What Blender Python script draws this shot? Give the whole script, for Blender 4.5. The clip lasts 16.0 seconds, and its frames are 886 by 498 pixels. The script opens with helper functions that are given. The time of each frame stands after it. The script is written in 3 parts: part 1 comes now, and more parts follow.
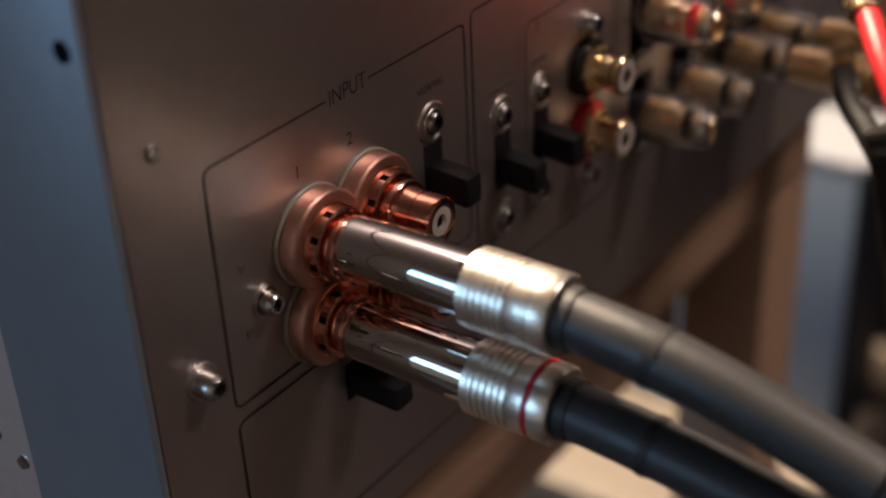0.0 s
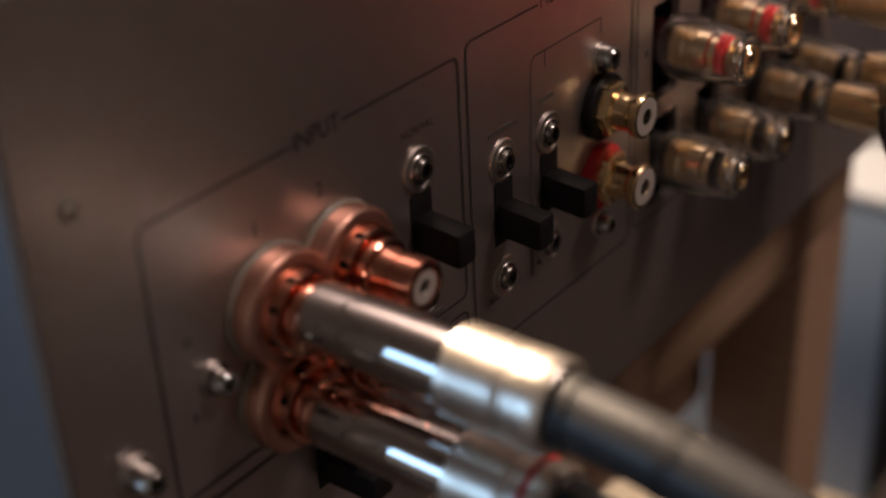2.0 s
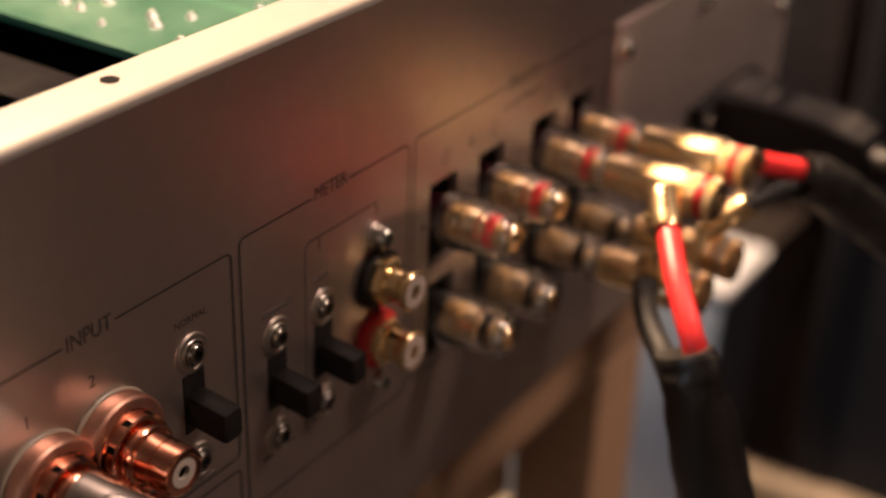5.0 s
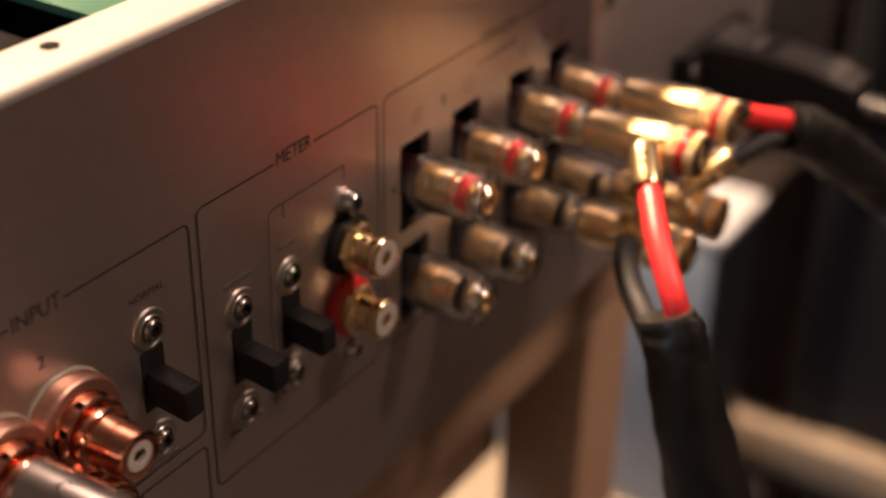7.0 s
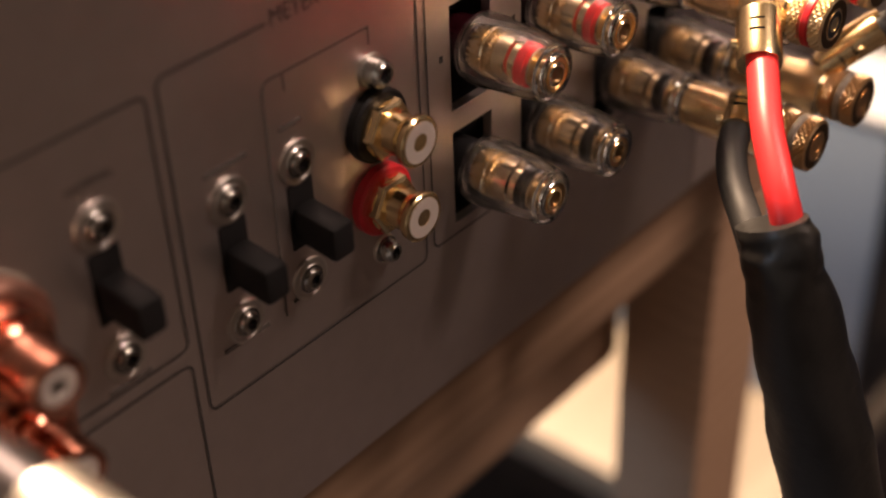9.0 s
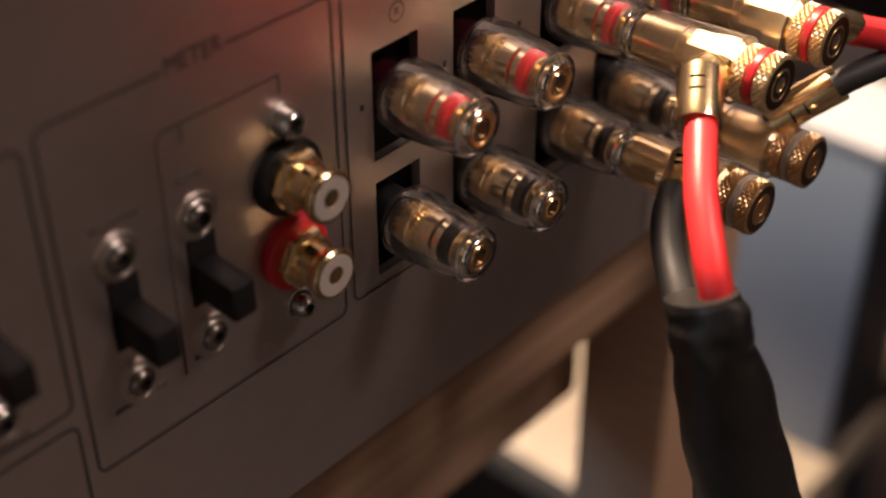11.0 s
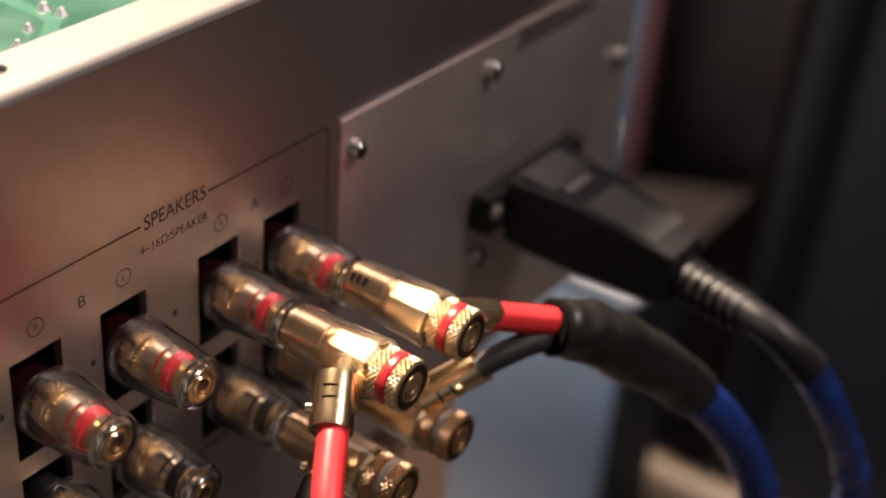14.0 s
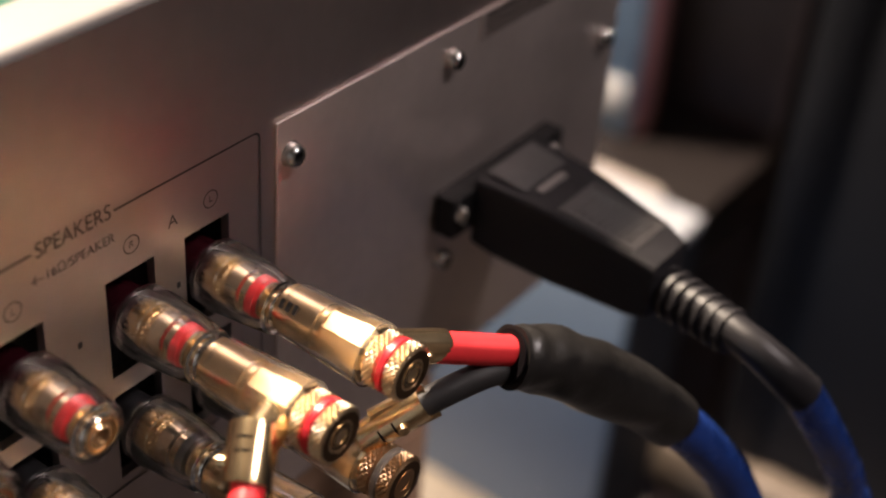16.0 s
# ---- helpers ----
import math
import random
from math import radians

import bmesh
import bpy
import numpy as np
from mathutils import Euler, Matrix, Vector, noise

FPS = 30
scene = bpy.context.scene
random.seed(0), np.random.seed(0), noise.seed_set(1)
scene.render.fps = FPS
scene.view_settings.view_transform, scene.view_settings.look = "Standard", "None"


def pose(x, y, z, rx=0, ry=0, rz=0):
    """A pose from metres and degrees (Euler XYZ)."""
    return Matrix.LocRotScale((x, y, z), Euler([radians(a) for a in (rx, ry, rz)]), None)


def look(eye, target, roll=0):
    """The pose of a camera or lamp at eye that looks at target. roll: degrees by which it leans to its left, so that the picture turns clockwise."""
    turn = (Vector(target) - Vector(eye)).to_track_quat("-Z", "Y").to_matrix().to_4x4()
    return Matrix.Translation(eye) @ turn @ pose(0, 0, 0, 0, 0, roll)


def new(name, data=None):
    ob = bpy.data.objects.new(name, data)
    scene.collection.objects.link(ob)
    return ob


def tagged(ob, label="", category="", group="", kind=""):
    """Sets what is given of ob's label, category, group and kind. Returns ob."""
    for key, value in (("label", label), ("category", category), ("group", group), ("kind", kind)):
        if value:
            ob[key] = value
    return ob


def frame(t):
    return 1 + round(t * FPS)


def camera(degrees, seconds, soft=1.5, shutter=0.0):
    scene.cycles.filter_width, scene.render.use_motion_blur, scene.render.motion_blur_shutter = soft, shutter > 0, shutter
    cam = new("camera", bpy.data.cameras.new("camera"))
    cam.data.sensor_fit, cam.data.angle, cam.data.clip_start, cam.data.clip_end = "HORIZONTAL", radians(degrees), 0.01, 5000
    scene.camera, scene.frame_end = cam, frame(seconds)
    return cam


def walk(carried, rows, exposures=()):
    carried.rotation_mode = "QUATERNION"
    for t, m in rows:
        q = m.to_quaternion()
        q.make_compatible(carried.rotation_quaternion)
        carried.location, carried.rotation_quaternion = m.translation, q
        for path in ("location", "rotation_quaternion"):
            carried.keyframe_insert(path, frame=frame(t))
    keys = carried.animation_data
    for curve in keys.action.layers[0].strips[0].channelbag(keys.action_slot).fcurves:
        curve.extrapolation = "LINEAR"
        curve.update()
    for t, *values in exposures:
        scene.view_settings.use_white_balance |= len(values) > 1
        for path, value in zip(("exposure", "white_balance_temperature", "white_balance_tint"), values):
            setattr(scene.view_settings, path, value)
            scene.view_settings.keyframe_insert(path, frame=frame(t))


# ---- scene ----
cam = camera(35.04, 16.0, soft=2.1)
cam.data.dof.use_dof = True
cam.data.dof.focus_distance = 0.242
cam.data.dof.aperture_fstop = 9.5
PATH = [
    (0, (-0.24132, -0.14289, 0.17086), (-0.06995, -0.01258, 0.04377), -2.96),
    (0.5, (-0.23505, -0.13919, 0.16853), (-0.06541, -0.00624, 0.04186), -3.08),
    (1, (-0.22686, -0.13529, 0.16570), (-0.05969, 0.00118, 0.03949), -3.44),
    (1.5, (-0.21848, -0.13123, 0.16155), (-0.05128, 0.00643, 0.03667), -3.51),
    (2, (-0.21112, -0.12886, 0.15901), (-0.04104, 0.00699, 0.03607), -2.97),
    (2.5, (-0.20411, -0.12941, 0.16336), (-0.03023, 0.00112, 0.03997), -1.58),
    (3, (-0.20021, -0.13430, 0.17266), (-0.02239, -0.00981, 0.04864), 0.43),
    (3.5, (-0.20200, -0.13957, 0.17968), (-0.02014, -0.01907, 0.05758), 1.35),
    (4, (-0.20442, -0.14478, 0.18596), (-0.02148, -0.02409, 0.06568), 1.72),
    (4.5, (-0.20690, -0.14661, 0.19015), (-0.02161, -0.02764, 0.07177), 2.09),
    (4.7, (-0.20714, -0.14843, 0.19238), (-0.02200, -0.02922, 0.07400), 2.02),
    (6.8, (-0.20127, -0.15368, 0.20260), (-0.01932, -0.03838, 0.07571), 1.83),
    (7, (-0.19461, -0.14900, 0.19356), (-0.01366, -0.03256, 0.06627), 1.06),
    (7.5, (-0.17120, -0.14413, 0.18392), (-0.00197, -0.01899, 0.04902), -0.79),
    (8, (-0.14710, -0.14407, 0.18220), (0.00474, -0.00977, 0.03587), -2.52),
    (8.2, (-0.14708, -0.14160, 0.17676), (0.00590, -0.00742, 0.03151), -2.55),
    (10.3, (-0.12749, -0.14378, 0.16524), (0.01930, -0.00474, 0.01819), -1.62),
    (10.5, (-0.12562, -0.14354, 0.16605), (0.02135, -0.00482, 0.01888), -1.42),
    (11, (-0.12049, -0.14237, 0.16925), (0.02972, -0.00653, 0.02268), -0.31),
    (11.5, (-0.11474, -0.14129, 0.17351), (0.04180, -0.01033, 0.02914), 1.23),
    (12, (-0.10651, -0.14147, 0.18449), (0.05373, -0.01653, 0.03884), 2.92),
    (12.5, (-0.09948, -0.14583, 0.19429), (0.06406, -0.02403, 0.04966), 3.95),
    (13, (-0.09543, -0.15171, 0.20075), (0.07212, -0.03142, 0.05947), 4.24),
    (13.5, (-0.09266, -0.15424, 0.20738), (0.07852, -0.03715, 0.06778), 4.84),
    (14, (-0.09208, -0.15595, 0.20999), (0.08359, -0.04114, 0.07413), 5.04),
    (14.5, (-0.09019, -0.15773, 0.21363), (0.08759, -0.04432, 0.07934), 5.10),
    (15, (-0.08555, -0.15888, 0.21617), (0.09200, -0.04690, 0.08039), 5.21),
    (15.5, (-0.07318, -0.15489, 0.21290), (0.10078, -0.04326, 0.07227), 5.32),
    (16, (-0.05666, -0.14824, 0.20600), (0.11216, -0.03382, 0.06142), 4.78),
]
walk(cam, [(t, look(eye, target, roll)) for t, eye, target, roll in PATH],
     [(0, -0.36, 6300, 13), (2.4, -0.54, 6900, 18), (3.8, -0.28, 7900, 23), (5.5, 0.06, 7900, 23), (7.2, 0.14, 7800, 23), (8.0, 0.40, 7600, 22), (10.5, 0.08, 7000, 19), (13.5, -0.08, 6150, 14), (16, -0.03, 6000, 13)])

# ---- light ----
world = bpy.data.worlds.new("world")
scene.world = world
world.use_nodes = True
wn = world.node_tree.nodes
sky = wn.new("ShaderNodeTexSky")
sky.sky_type = "NISHITA"
sky.sun_disc = False
sky.sun_elevation = radians(25)
sky.sun_rotation = radians(200)
world.node_tree.links.new(sky.outputs[0], wn["Background"].inputs[0])
wn["Background"].inputs[1].default_value = 0.1


def area_lamp(name, eye, target, watts, sx, sy, colour):
    data = bpy.data.lights.new(name, "AREA")
    data.shape, data.size, data.size_y = "RECTANGLE", sx, sy
    data.energy, data.color = watts, colour
    ob = new(name, data)
    ob.matrix_world = look(eye, target)
    return ob


# a warm ceiling spot, an added front fill, daylight from a window beside it
area_lamp("ceiling_spot", (0.36, 0.78, 1.38), (0.03, 0.0, 0.0), 120, 0.15, 0.15, (1.0, 0.78, 0.55))
# unseen fill, added to light the panel and posts from the front
area_lamp("front_fill", (0.60, -1.02, 1.58), (0.3, -0.2, -0.4), 22, 0.32, 0.32, (1.0, 0.84, 0.75))
area_lamp("window_daylight", (-1.88, 0.75, 0.35), (0.0, 0.35, -0.05), 11, 1.1, 0.5, (0.36, 0.66, 1.0))


# ---- materials ----
def mat(name, col, rough=0.5, metal=0.0, vary=0.12, scale=60.0, bump=0.0, stretch=(1, 1, 1), coat=0.0, spec=0.5, piece=0.0):
    """Principled material whose colour and gloss vary at a fine and a coarse scale (object space, metres)."""
    m = bpy.data.materials.new(name)
    m.use_nodes = True
    nt = m.node_tree
    n, ln = nt.nodes, nt.links
    b = n["Principled BSDF"]
    b.inputs["Metallic"].default_value = metal
    b.inputs["Coat Weight"].default_value = coat
    b.inputs["Specular IOR Level"].default_value = spec
    co = n.new("ShaderNodeTexCoord")
    mp = n.new("ShaderNodeMapping")
    mp.inputs["Scale"].default_value = stretch
    ln.new(co.outputs["Object"], mp.inputs[0])
    fine, coarse = n.new("ShaderNodeTexNoise"), n.new("ShaderNodeTexNoise")
    for tex, s, d in ((fine, scale * 12, 4), (coarse, scale, 3)):
        tex.inputs["Scale"].default_value = s
        tex.inputs["Detail"].default_value = d
        ln.new(mp.outputs[0], tex.inputs["Vector"])
    add = n.new("ShaderNodeMath")
    add.operation = "ADD"
    ln.new(fine.outputs["Fac"], add.inputs[0])
    ln.new(coarse.outputs["Fac"], add.inputs[1])
    ramp = n.new("ShaderNodeMapRange")
    ramp.inputs["From Min"].default_value, ramp.inputs["From Max"].default_value = 0.6, 1.4
    ramp.inputs["To Min"].default_value, ramp.inputs["To Max"].default_value = 1 - vary, 1 + vary
    ln.new(add.outputs[0], ramp.inputs[0])
    mix = n.new("ShaderNodeVectorMath")
    mix.operation = "SCALE"
    mix.inputs[0].default_value = col
    ln.new(ramp.outputs[0], mix.inputs["Scale"])
    ln.new(mix.outputs[0], b.inputs["Base Color"])
    rr = n.new("ShaderNodeMapRange")
    rr.inputs["From Min"].default_value, rr.inputs["From Max"].default_value = 0.3, 0.7
    rr.inputs["To Min"].default_value, rr.inputs["To Max"].default_value = rough * (1 - vary), min(1, rough * (1 + vary))
    ln.new(coarse.outputs["Fac"], rr.inputs[0])
    ln.new(rr.outputs[0], b.inputs["Roughness"])
    if bump:
        bp = n.new("ShaderNodeBump")
        bp.inputs["Strength"].default_value = bump
        bp.inputs["Distance"].default_value = 0.0004
        ln.new(fine.outputs["Fac"], bp.inputs["Height"])
        ln.new(bp.outputs[0], b.inputs["Normal"])
    return m


def wood_mat(name, dark, light, rough=0.45):
    m = mat(name, light, rough, vary=0.15, scale=30, bump=0.15, stretch=(0.25, 1, 1))
    nt = m.node_tree
    n, ln = nt.nodes, nt.links
    co, mp, wv = n.new("ShaderNodeTexCoord"), n.new("ShaderNodeMapping"), n.new("ShaderNodeTexWave")
    mp.inputs["Scale"].default_value = (0.12, 1, 1)
    wv.bands_direction = "Z"
    wv.inputs["Scale"].default_value, wv.inputs["Distortion"].default_value = 45, 6
    wv.inputs["Detail"].default_value = 3
    ln.new(co.outputs["Object"], mp.inputs[0])
    ln.new(mp.outputs[0], wv.inputs["Vector"])
    rp = n.new("ShaderNodeValToRGB")
    rp.color_ramp.elements[0].color, rp.color_ramp.elements[1].color = (*dark, 1), (*light, 1)
    ln.new(wv.outputs["Fac"], rp.inputs[0])
    ln.new(rp.outputs[0], n["Principled BSDF"].inputs["Base Color"])
    return m


def clear_mat(name, tint):
    """Clear acrylic."""
    m = bpy.data.materials.new(name)
    m.use_nodes = True
    b = m.node_tree.nodes["Principled BSDF"]
    b.inputs["Base Color"].default_value = (*tint, 1)
    b.inputs["Roughness"].default_value = 0.03
    b.inputs["Transmission Weight"].default_value = 1.0
    b.inputs["IOR"].default_value = 1.46
    haze, mix = m.node_tree.nodes.new("ShaderNodeBsdfTranslucent"), m.node_tree.nodes.new("ShaderNodeMixShader")
    haze.inputs[0].default_value = (0.85, 0.80, 0.75, 1)
    mix.inputs[0].default_value = 0.022
    m.node_tree.links.new(b.outputs[0], mix.inputs[1])
    m.node_tree.links.new(haze.outputs[0], mix.inputs[2])
    m.node_tree.links.new(mix.outputs[0], m.node_tree.nodes["Material Output"].inputs[0])
    return m


PANEL = mat("champagne_anodised_aluminium", (0.57, 0.50, 0.475), 0.43, 1.0, 0.06, 18, 0.10)
# lighter than the panel metal, making up for light missing on the right
PLATE = mat("lightened_aluminium_plate", (0.80, 0.71, 0.67), 0.48, 1.0, 0.06, 25, 0.12)
LIPM = mat("cream_lacquered_steel", (0.255, 0.235, 0.22), 0.45, 0.15, 0.05, 30, 0.08)
STEEL = mat("zinc_steel", (0.45, 0.44, 0.42), 0.25, 1.0, 0.15, 90, 0.1)
CHROME = mat("chrome", (0.66, 0.64, 0.62), 0.06, 1.0, 0.06, 60)
SATIN = mat("satin_nickel", (0.86, 0.79, 0.70), 0.34, 1.0, 0.10, 80, 0.1)
GOLD = mat("gold_plate", (0.94, 0.71, 0.41), 0.22, 1.0, 0.10, 90, 0.06)
PALEGOLD = mat("pale_gold_core", (0.96, 0.80, 0.57), 0.19, 1.0, 0.10, 90, 0.06)
GOLDK = mat("knurled_gold", (0.94, 0.76, 0.50), 0.36, 1.0, 0.12, 90, 0.08)
BRONZE = mat("knurled_bronze_gold", (0.74, 0.49, 0.27), 0.38, 1.0, 0.12, 90, 0.08)
DARKBRONZE = mat("dark_bronze", (0.16, 0.10, 0.055), 0.45, 1.0, 0.15, 90, 0.08)
COPPER = mat("polished_copper", (0.74, 0.33, 0.23), 0.17, 1.0, 0.12, 80, 0.06)
WASHER = mat("clear_zinc_washer", (0.60, 0.56, 0.52), 0.36, 1.0, 0.12, 90, 0.1)
DARKSTEEL = mat("dark_zinc_screw", (0.30, 0.28, 0.26), 0.24, 1.0, 0.2, 90, 0.1)
COPPERM = mat("matt_copper", (0.66, 0.36, 0.28), 0.42, 1.0, 0.10, 80, 0.06)
WHITE = mat("white_plastic", (0.42, 0.37, 0.335), 0.4, 0.0, 0.06, 60)
GREYW = mat("grey_white_plastic", (0.32, 0.27, 0.22), 0.4, 0.0, 0.06, 60)
REDP = mat("red_plastic", (0.55, 0.02, 0.03), 0.35, 0.0, 0.08, 60)
REDW = mat("red_silicone_wire", (0.80, 0.035, 0.04), 0.42, 0.0, 0.08, 70, 0.05)
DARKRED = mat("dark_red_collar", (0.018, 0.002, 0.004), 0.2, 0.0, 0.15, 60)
BLACKP = mat("black_plastic", (0.008, 0.0075, 0.008), 0.55, 0.0, 0.2, 80, 0.1, spec=0.22)
BLACKR = mat("black_rubber", (0.014, 0.013, 0.013), 0.55, 0.0, 0.2, 80, 0.15)
SHRINK = mat("black_heat_shrink", (0.013, 0.012, 0.0115), 0.36, 0.0, 0.25, 40, 0.3)
BOOT = mat("grey_black_cable", (0.030, 0.029, 0.030), 0.45, 0.0, 0.15, 60, 0.2)
INK = mat("black_print", (0.030, 0.025, 0.023), 0.6, 0.0, 0.1, 80)
GREYINK = mat("grey_print", (0.075, 0.062, 0.056), 0.6, 0.0, 0.1, 80)
# near-black: the shade inside holes, mouths and the case, put into colour
VOID = mat("inside_shade", (0.006, 0.005, 0.006), 0.9, 0.0, 0.3, 60, spec=0.05)
BLUEC = mat("blue_braided_sleeve", (0.012, 0.035, 0.17), 0.24, 0.0, 0.35, 140, 0.7)
BLUED = mat("deep_blue_braid", (0.012, 0.016, 0.10), 0.45, 0.0, 0.3, 120, 0.5)
PCB = mat("green_circuit_board", (0.009, 0.085, 0.052), 0.35, 0.0, 0.25, 45, 0.1)
SOLDER = mat("bright_solder", (0.88, 0.88, 0.87), 0.32, 0.85, 0.1, 90)
WOOD = wood_mat("brown_wood", (0.34, 0.205, 0.13), (0.41, 0.255, 0.165), 0.5)
TAUPEW = wood_mat("taupe_wood", (0.15, 0.12, 0.095), (0.21, 0.17, 0.135), 0.55)
PALE = wood_mat("pale_wood", (0.22, 0.185, 0.145), (0.28, 0.24, 0.19), 0.5)
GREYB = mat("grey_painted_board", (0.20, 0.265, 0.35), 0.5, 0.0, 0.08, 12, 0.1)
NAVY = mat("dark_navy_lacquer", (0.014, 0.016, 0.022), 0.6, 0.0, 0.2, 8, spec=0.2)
UMBER = mat("dark_umber_lacquer", (0.070, 0.054, 0.058), 0.34, 0.0, 0.3, 6)
PALEBLUE = mat("pale_blue_card", (0.36, 0.52, 0.70), 0.5, 0.0, 0.25, 12)
ROSE = mat("faded_red_card", (0.48, 0.22, 0.24), 0.5, 0.0, 0.15, 12)
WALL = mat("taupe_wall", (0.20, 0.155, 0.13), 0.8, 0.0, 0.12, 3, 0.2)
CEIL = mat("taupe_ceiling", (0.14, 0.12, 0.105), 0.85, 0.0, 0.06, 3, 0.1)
# same brown wall twice: dark south, light east, to grade the panel's reflections
SHADEWALL = mat("shaded_brown_wall", (0.055, 0.045, 0.042), 0.8, 0.0, 0.12, 3, 0.2)
BROWNWALL = mat("lightened_brown_wall", (0.34, 0.245, 0.20), 0.8, 0.0, 0.12, 3, 0.2)
BLUEWALL = mat("grey_blue_wall", (0.26, 0.30, 0.36), 0.8, 0.0, 0.12, 3, 0.2)
SIDEM = mat("satin_grey_metal", (0.24, 0.26, 0.29), 0.42, 0.4, 0.06, 20, 0.1)
PLUGP = mat("moulded_black_plastic", (0.015, 0.014, 0.016), 0.45, 0.0, 0.2, 80, 0.2, spec=0.3)
# floor darkened below its wood tone to dim what the panel reflects
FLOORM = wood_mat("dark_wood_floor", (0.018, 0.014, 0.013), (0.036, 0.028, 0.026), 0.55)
CLEAR = clear_mat("clear_acrylic", (0.97, 0.95, 0.92))


# ---- building helpers: shapes are given in centimetres ----
CM = 0.01


def part(name, bm, material, parent=None, label="", smooth=35):
    """Links a bmesh (in cm, in its parent's frame) as one mesh object."""
    bmesh.ops.recalc_face_normals(bm, faces=bm.faces)
    bm.transform(Matrix.Scale(CM, 4))
    me = bpy.data.meshes.new(name)
    if smooth:
        for f in bm.faces:
            f.smooth = True
        for e in bm.edges:
            if len(e.link_faces) == 2 and e.calc_face_angle(0) > radians(smooth):
                e.smooth = False
    bm.to_mesh(me)
    bm.free()
    me.materials.append(material)
    ob = new(name, me)
    if parent:
        ob.parent = parent
    if label:
        ob["label"] = label
    return ob


def thing(name, label, category, group="", kind="", at=(0, 0, 0)):
    ob = new(name)
    ob.empty_display_size = 0.01
    ob.location = [v * CM for v in at]
    return tagged(ob, label, category, group, kind)


def lathe(prof, x=0.0, y=0.0, z=0.0, n=32, bm=None, caps=True):
    """A turned shape along -y from the point; prof holds (distance, radius)."""
    bm = bm or bmesh.new()
    rings = []
    for p, r in prof:
        rings.append([bm.verts.new((x + r * math.cos(2 * math.pi * k / n), y - p, z + r * math.sin(2 * math.pi * k / n))) for k in range(n)])
    for a, b in zip(rings, rings[1:]):
        for k in range(n):
            bm.faces.new((a[k], a[(k + 1) % n], b[(k + 1) % n], b[k]))
    if caps:
        bm.faces.new(rings[0][::-1])
        bm.faces.new(rings[-1])
    return bm


def hollow(p0, p1, outer0, outer1, wall, x=0.0, y=0.0, z=0.0, n=40):
    """An open tube along -y with a wall and rounded rims."""
    e = wall * 0.3
    prof = [(p0 + e, outer0 - wall), (p0, outer0 - wall + e), (p0, outer0 - e), (p0 + e, outer0), (p1 - e, outer1), (p1, outer1 - e),
            (p1, outer1 - wall + e), (p1 - e, outer1 - wall), (p0 + e, outer0 - wall)]
    bm = lathe(prof, x, y, z, n, caps=False)
    bmesh.ops.remove_doubles(bm, verts=bm.verts, dist=0.0005)
    return bm


def ridged(p0, p1, r, x, y, z, n=36, depth=0.03, bm=None):
    """A ring with straight ridges along its axis."""
    bm = bm or bmesh.new()
    m = n * 4
    rings = []
    for p, rad, d in ((p0, r - depth - 0.02, 0), (p0 + 0.015, r - depth, depth), (p1 - 0.015, r - depth, depth), (p1, r - depth - 0.02, 0)):
        rings.append([bm.verts.new((x + (rad + d * (k % 4 < 2)) * math.cos(2 * math.pi * k / m), y - p, z + (rad + d * (k % 4 < 2)) * math.sin(2 * math.pi * k / m))) for k in range(m)])
    for a, b in zip(rings, rings[1:]):
        for k in range(m):
            bm.faces.new((a[k], a[(k + 1) % m], b[(k + 1) % m], b[k]))
    bm.faces.new(rings[0][::-1])
    bm.faces.new(rings[-1])
    return bm


def knurl(p0, p1, r, x=0.0, y=0.0, z=0.0, n=44, m=9, depth=0.022, bm=None):
    """A diamond-knurled ring: every other point of the mesh stands proud, staggered from row to row."""
    bm = bm or bmesh.new()
    rows = [(p0, None, r - 0.05)] + [(p0 + (p1 - p0) * (j + 0.5) / m, j, r) for j in range(m)] + [(p1, None, r - 0.05)]
    rings = []
    for p, j, rad in rows:
        ring = []
        for k in range(n):
            d = 0 if j is None else (depth if (k + j) % 2 else -depth)
            a = 2 * math.pi * k / n
            ring.append(bm.verts.new((x + (rad + d) * math.cos(a), y - p, z + (rad + d) * math.sin(a))))
        rings.append(ring)
    for j, (a, b) in enumerate(zip(rings, rings[1:])):
        for k in range(n):
            q = (a[k], a[(k + 1) % n], b[(k + 1) % n], b[k])
            if (k + j) % 2:
                bm.faces.new((q[0], q[1], q[2])), bm.faces.new((q[0], q[2], q[3]))
            else:
                bm.faces.new((q[0], q[1], q[3])), bm.faces.new((q[1], q[2], q[3]))
    bm.faces.new(rings[0][::-1])
    bm.faces.new(rings[-1])
    return bm


def box(x0, x1, y0, y1, z0, z1, bevel=0.0, bm=None):
    bm = bm or bmesh.new()
    r = bmesh.ops.create_cube(bm, size=1)
    bmesh.ops.scale(bm, vec=(x1 - x0, y1 - y0, z1 - z0), verts=r["verts"])
    bmesh.ops.translate(bm, vec=((x0 + x1) / 2, (y0 + y1) / 2, (z0 + z1) / 2), verts=r["verts"])
    if bevel:
        es = {e for v in r["verts"] for e in v.link_edges}
        bmesh.ops.bevel(bm, geom=list(es), offset=bevel, segments=2, profile=0.5, affect="EDGES")
    return bm


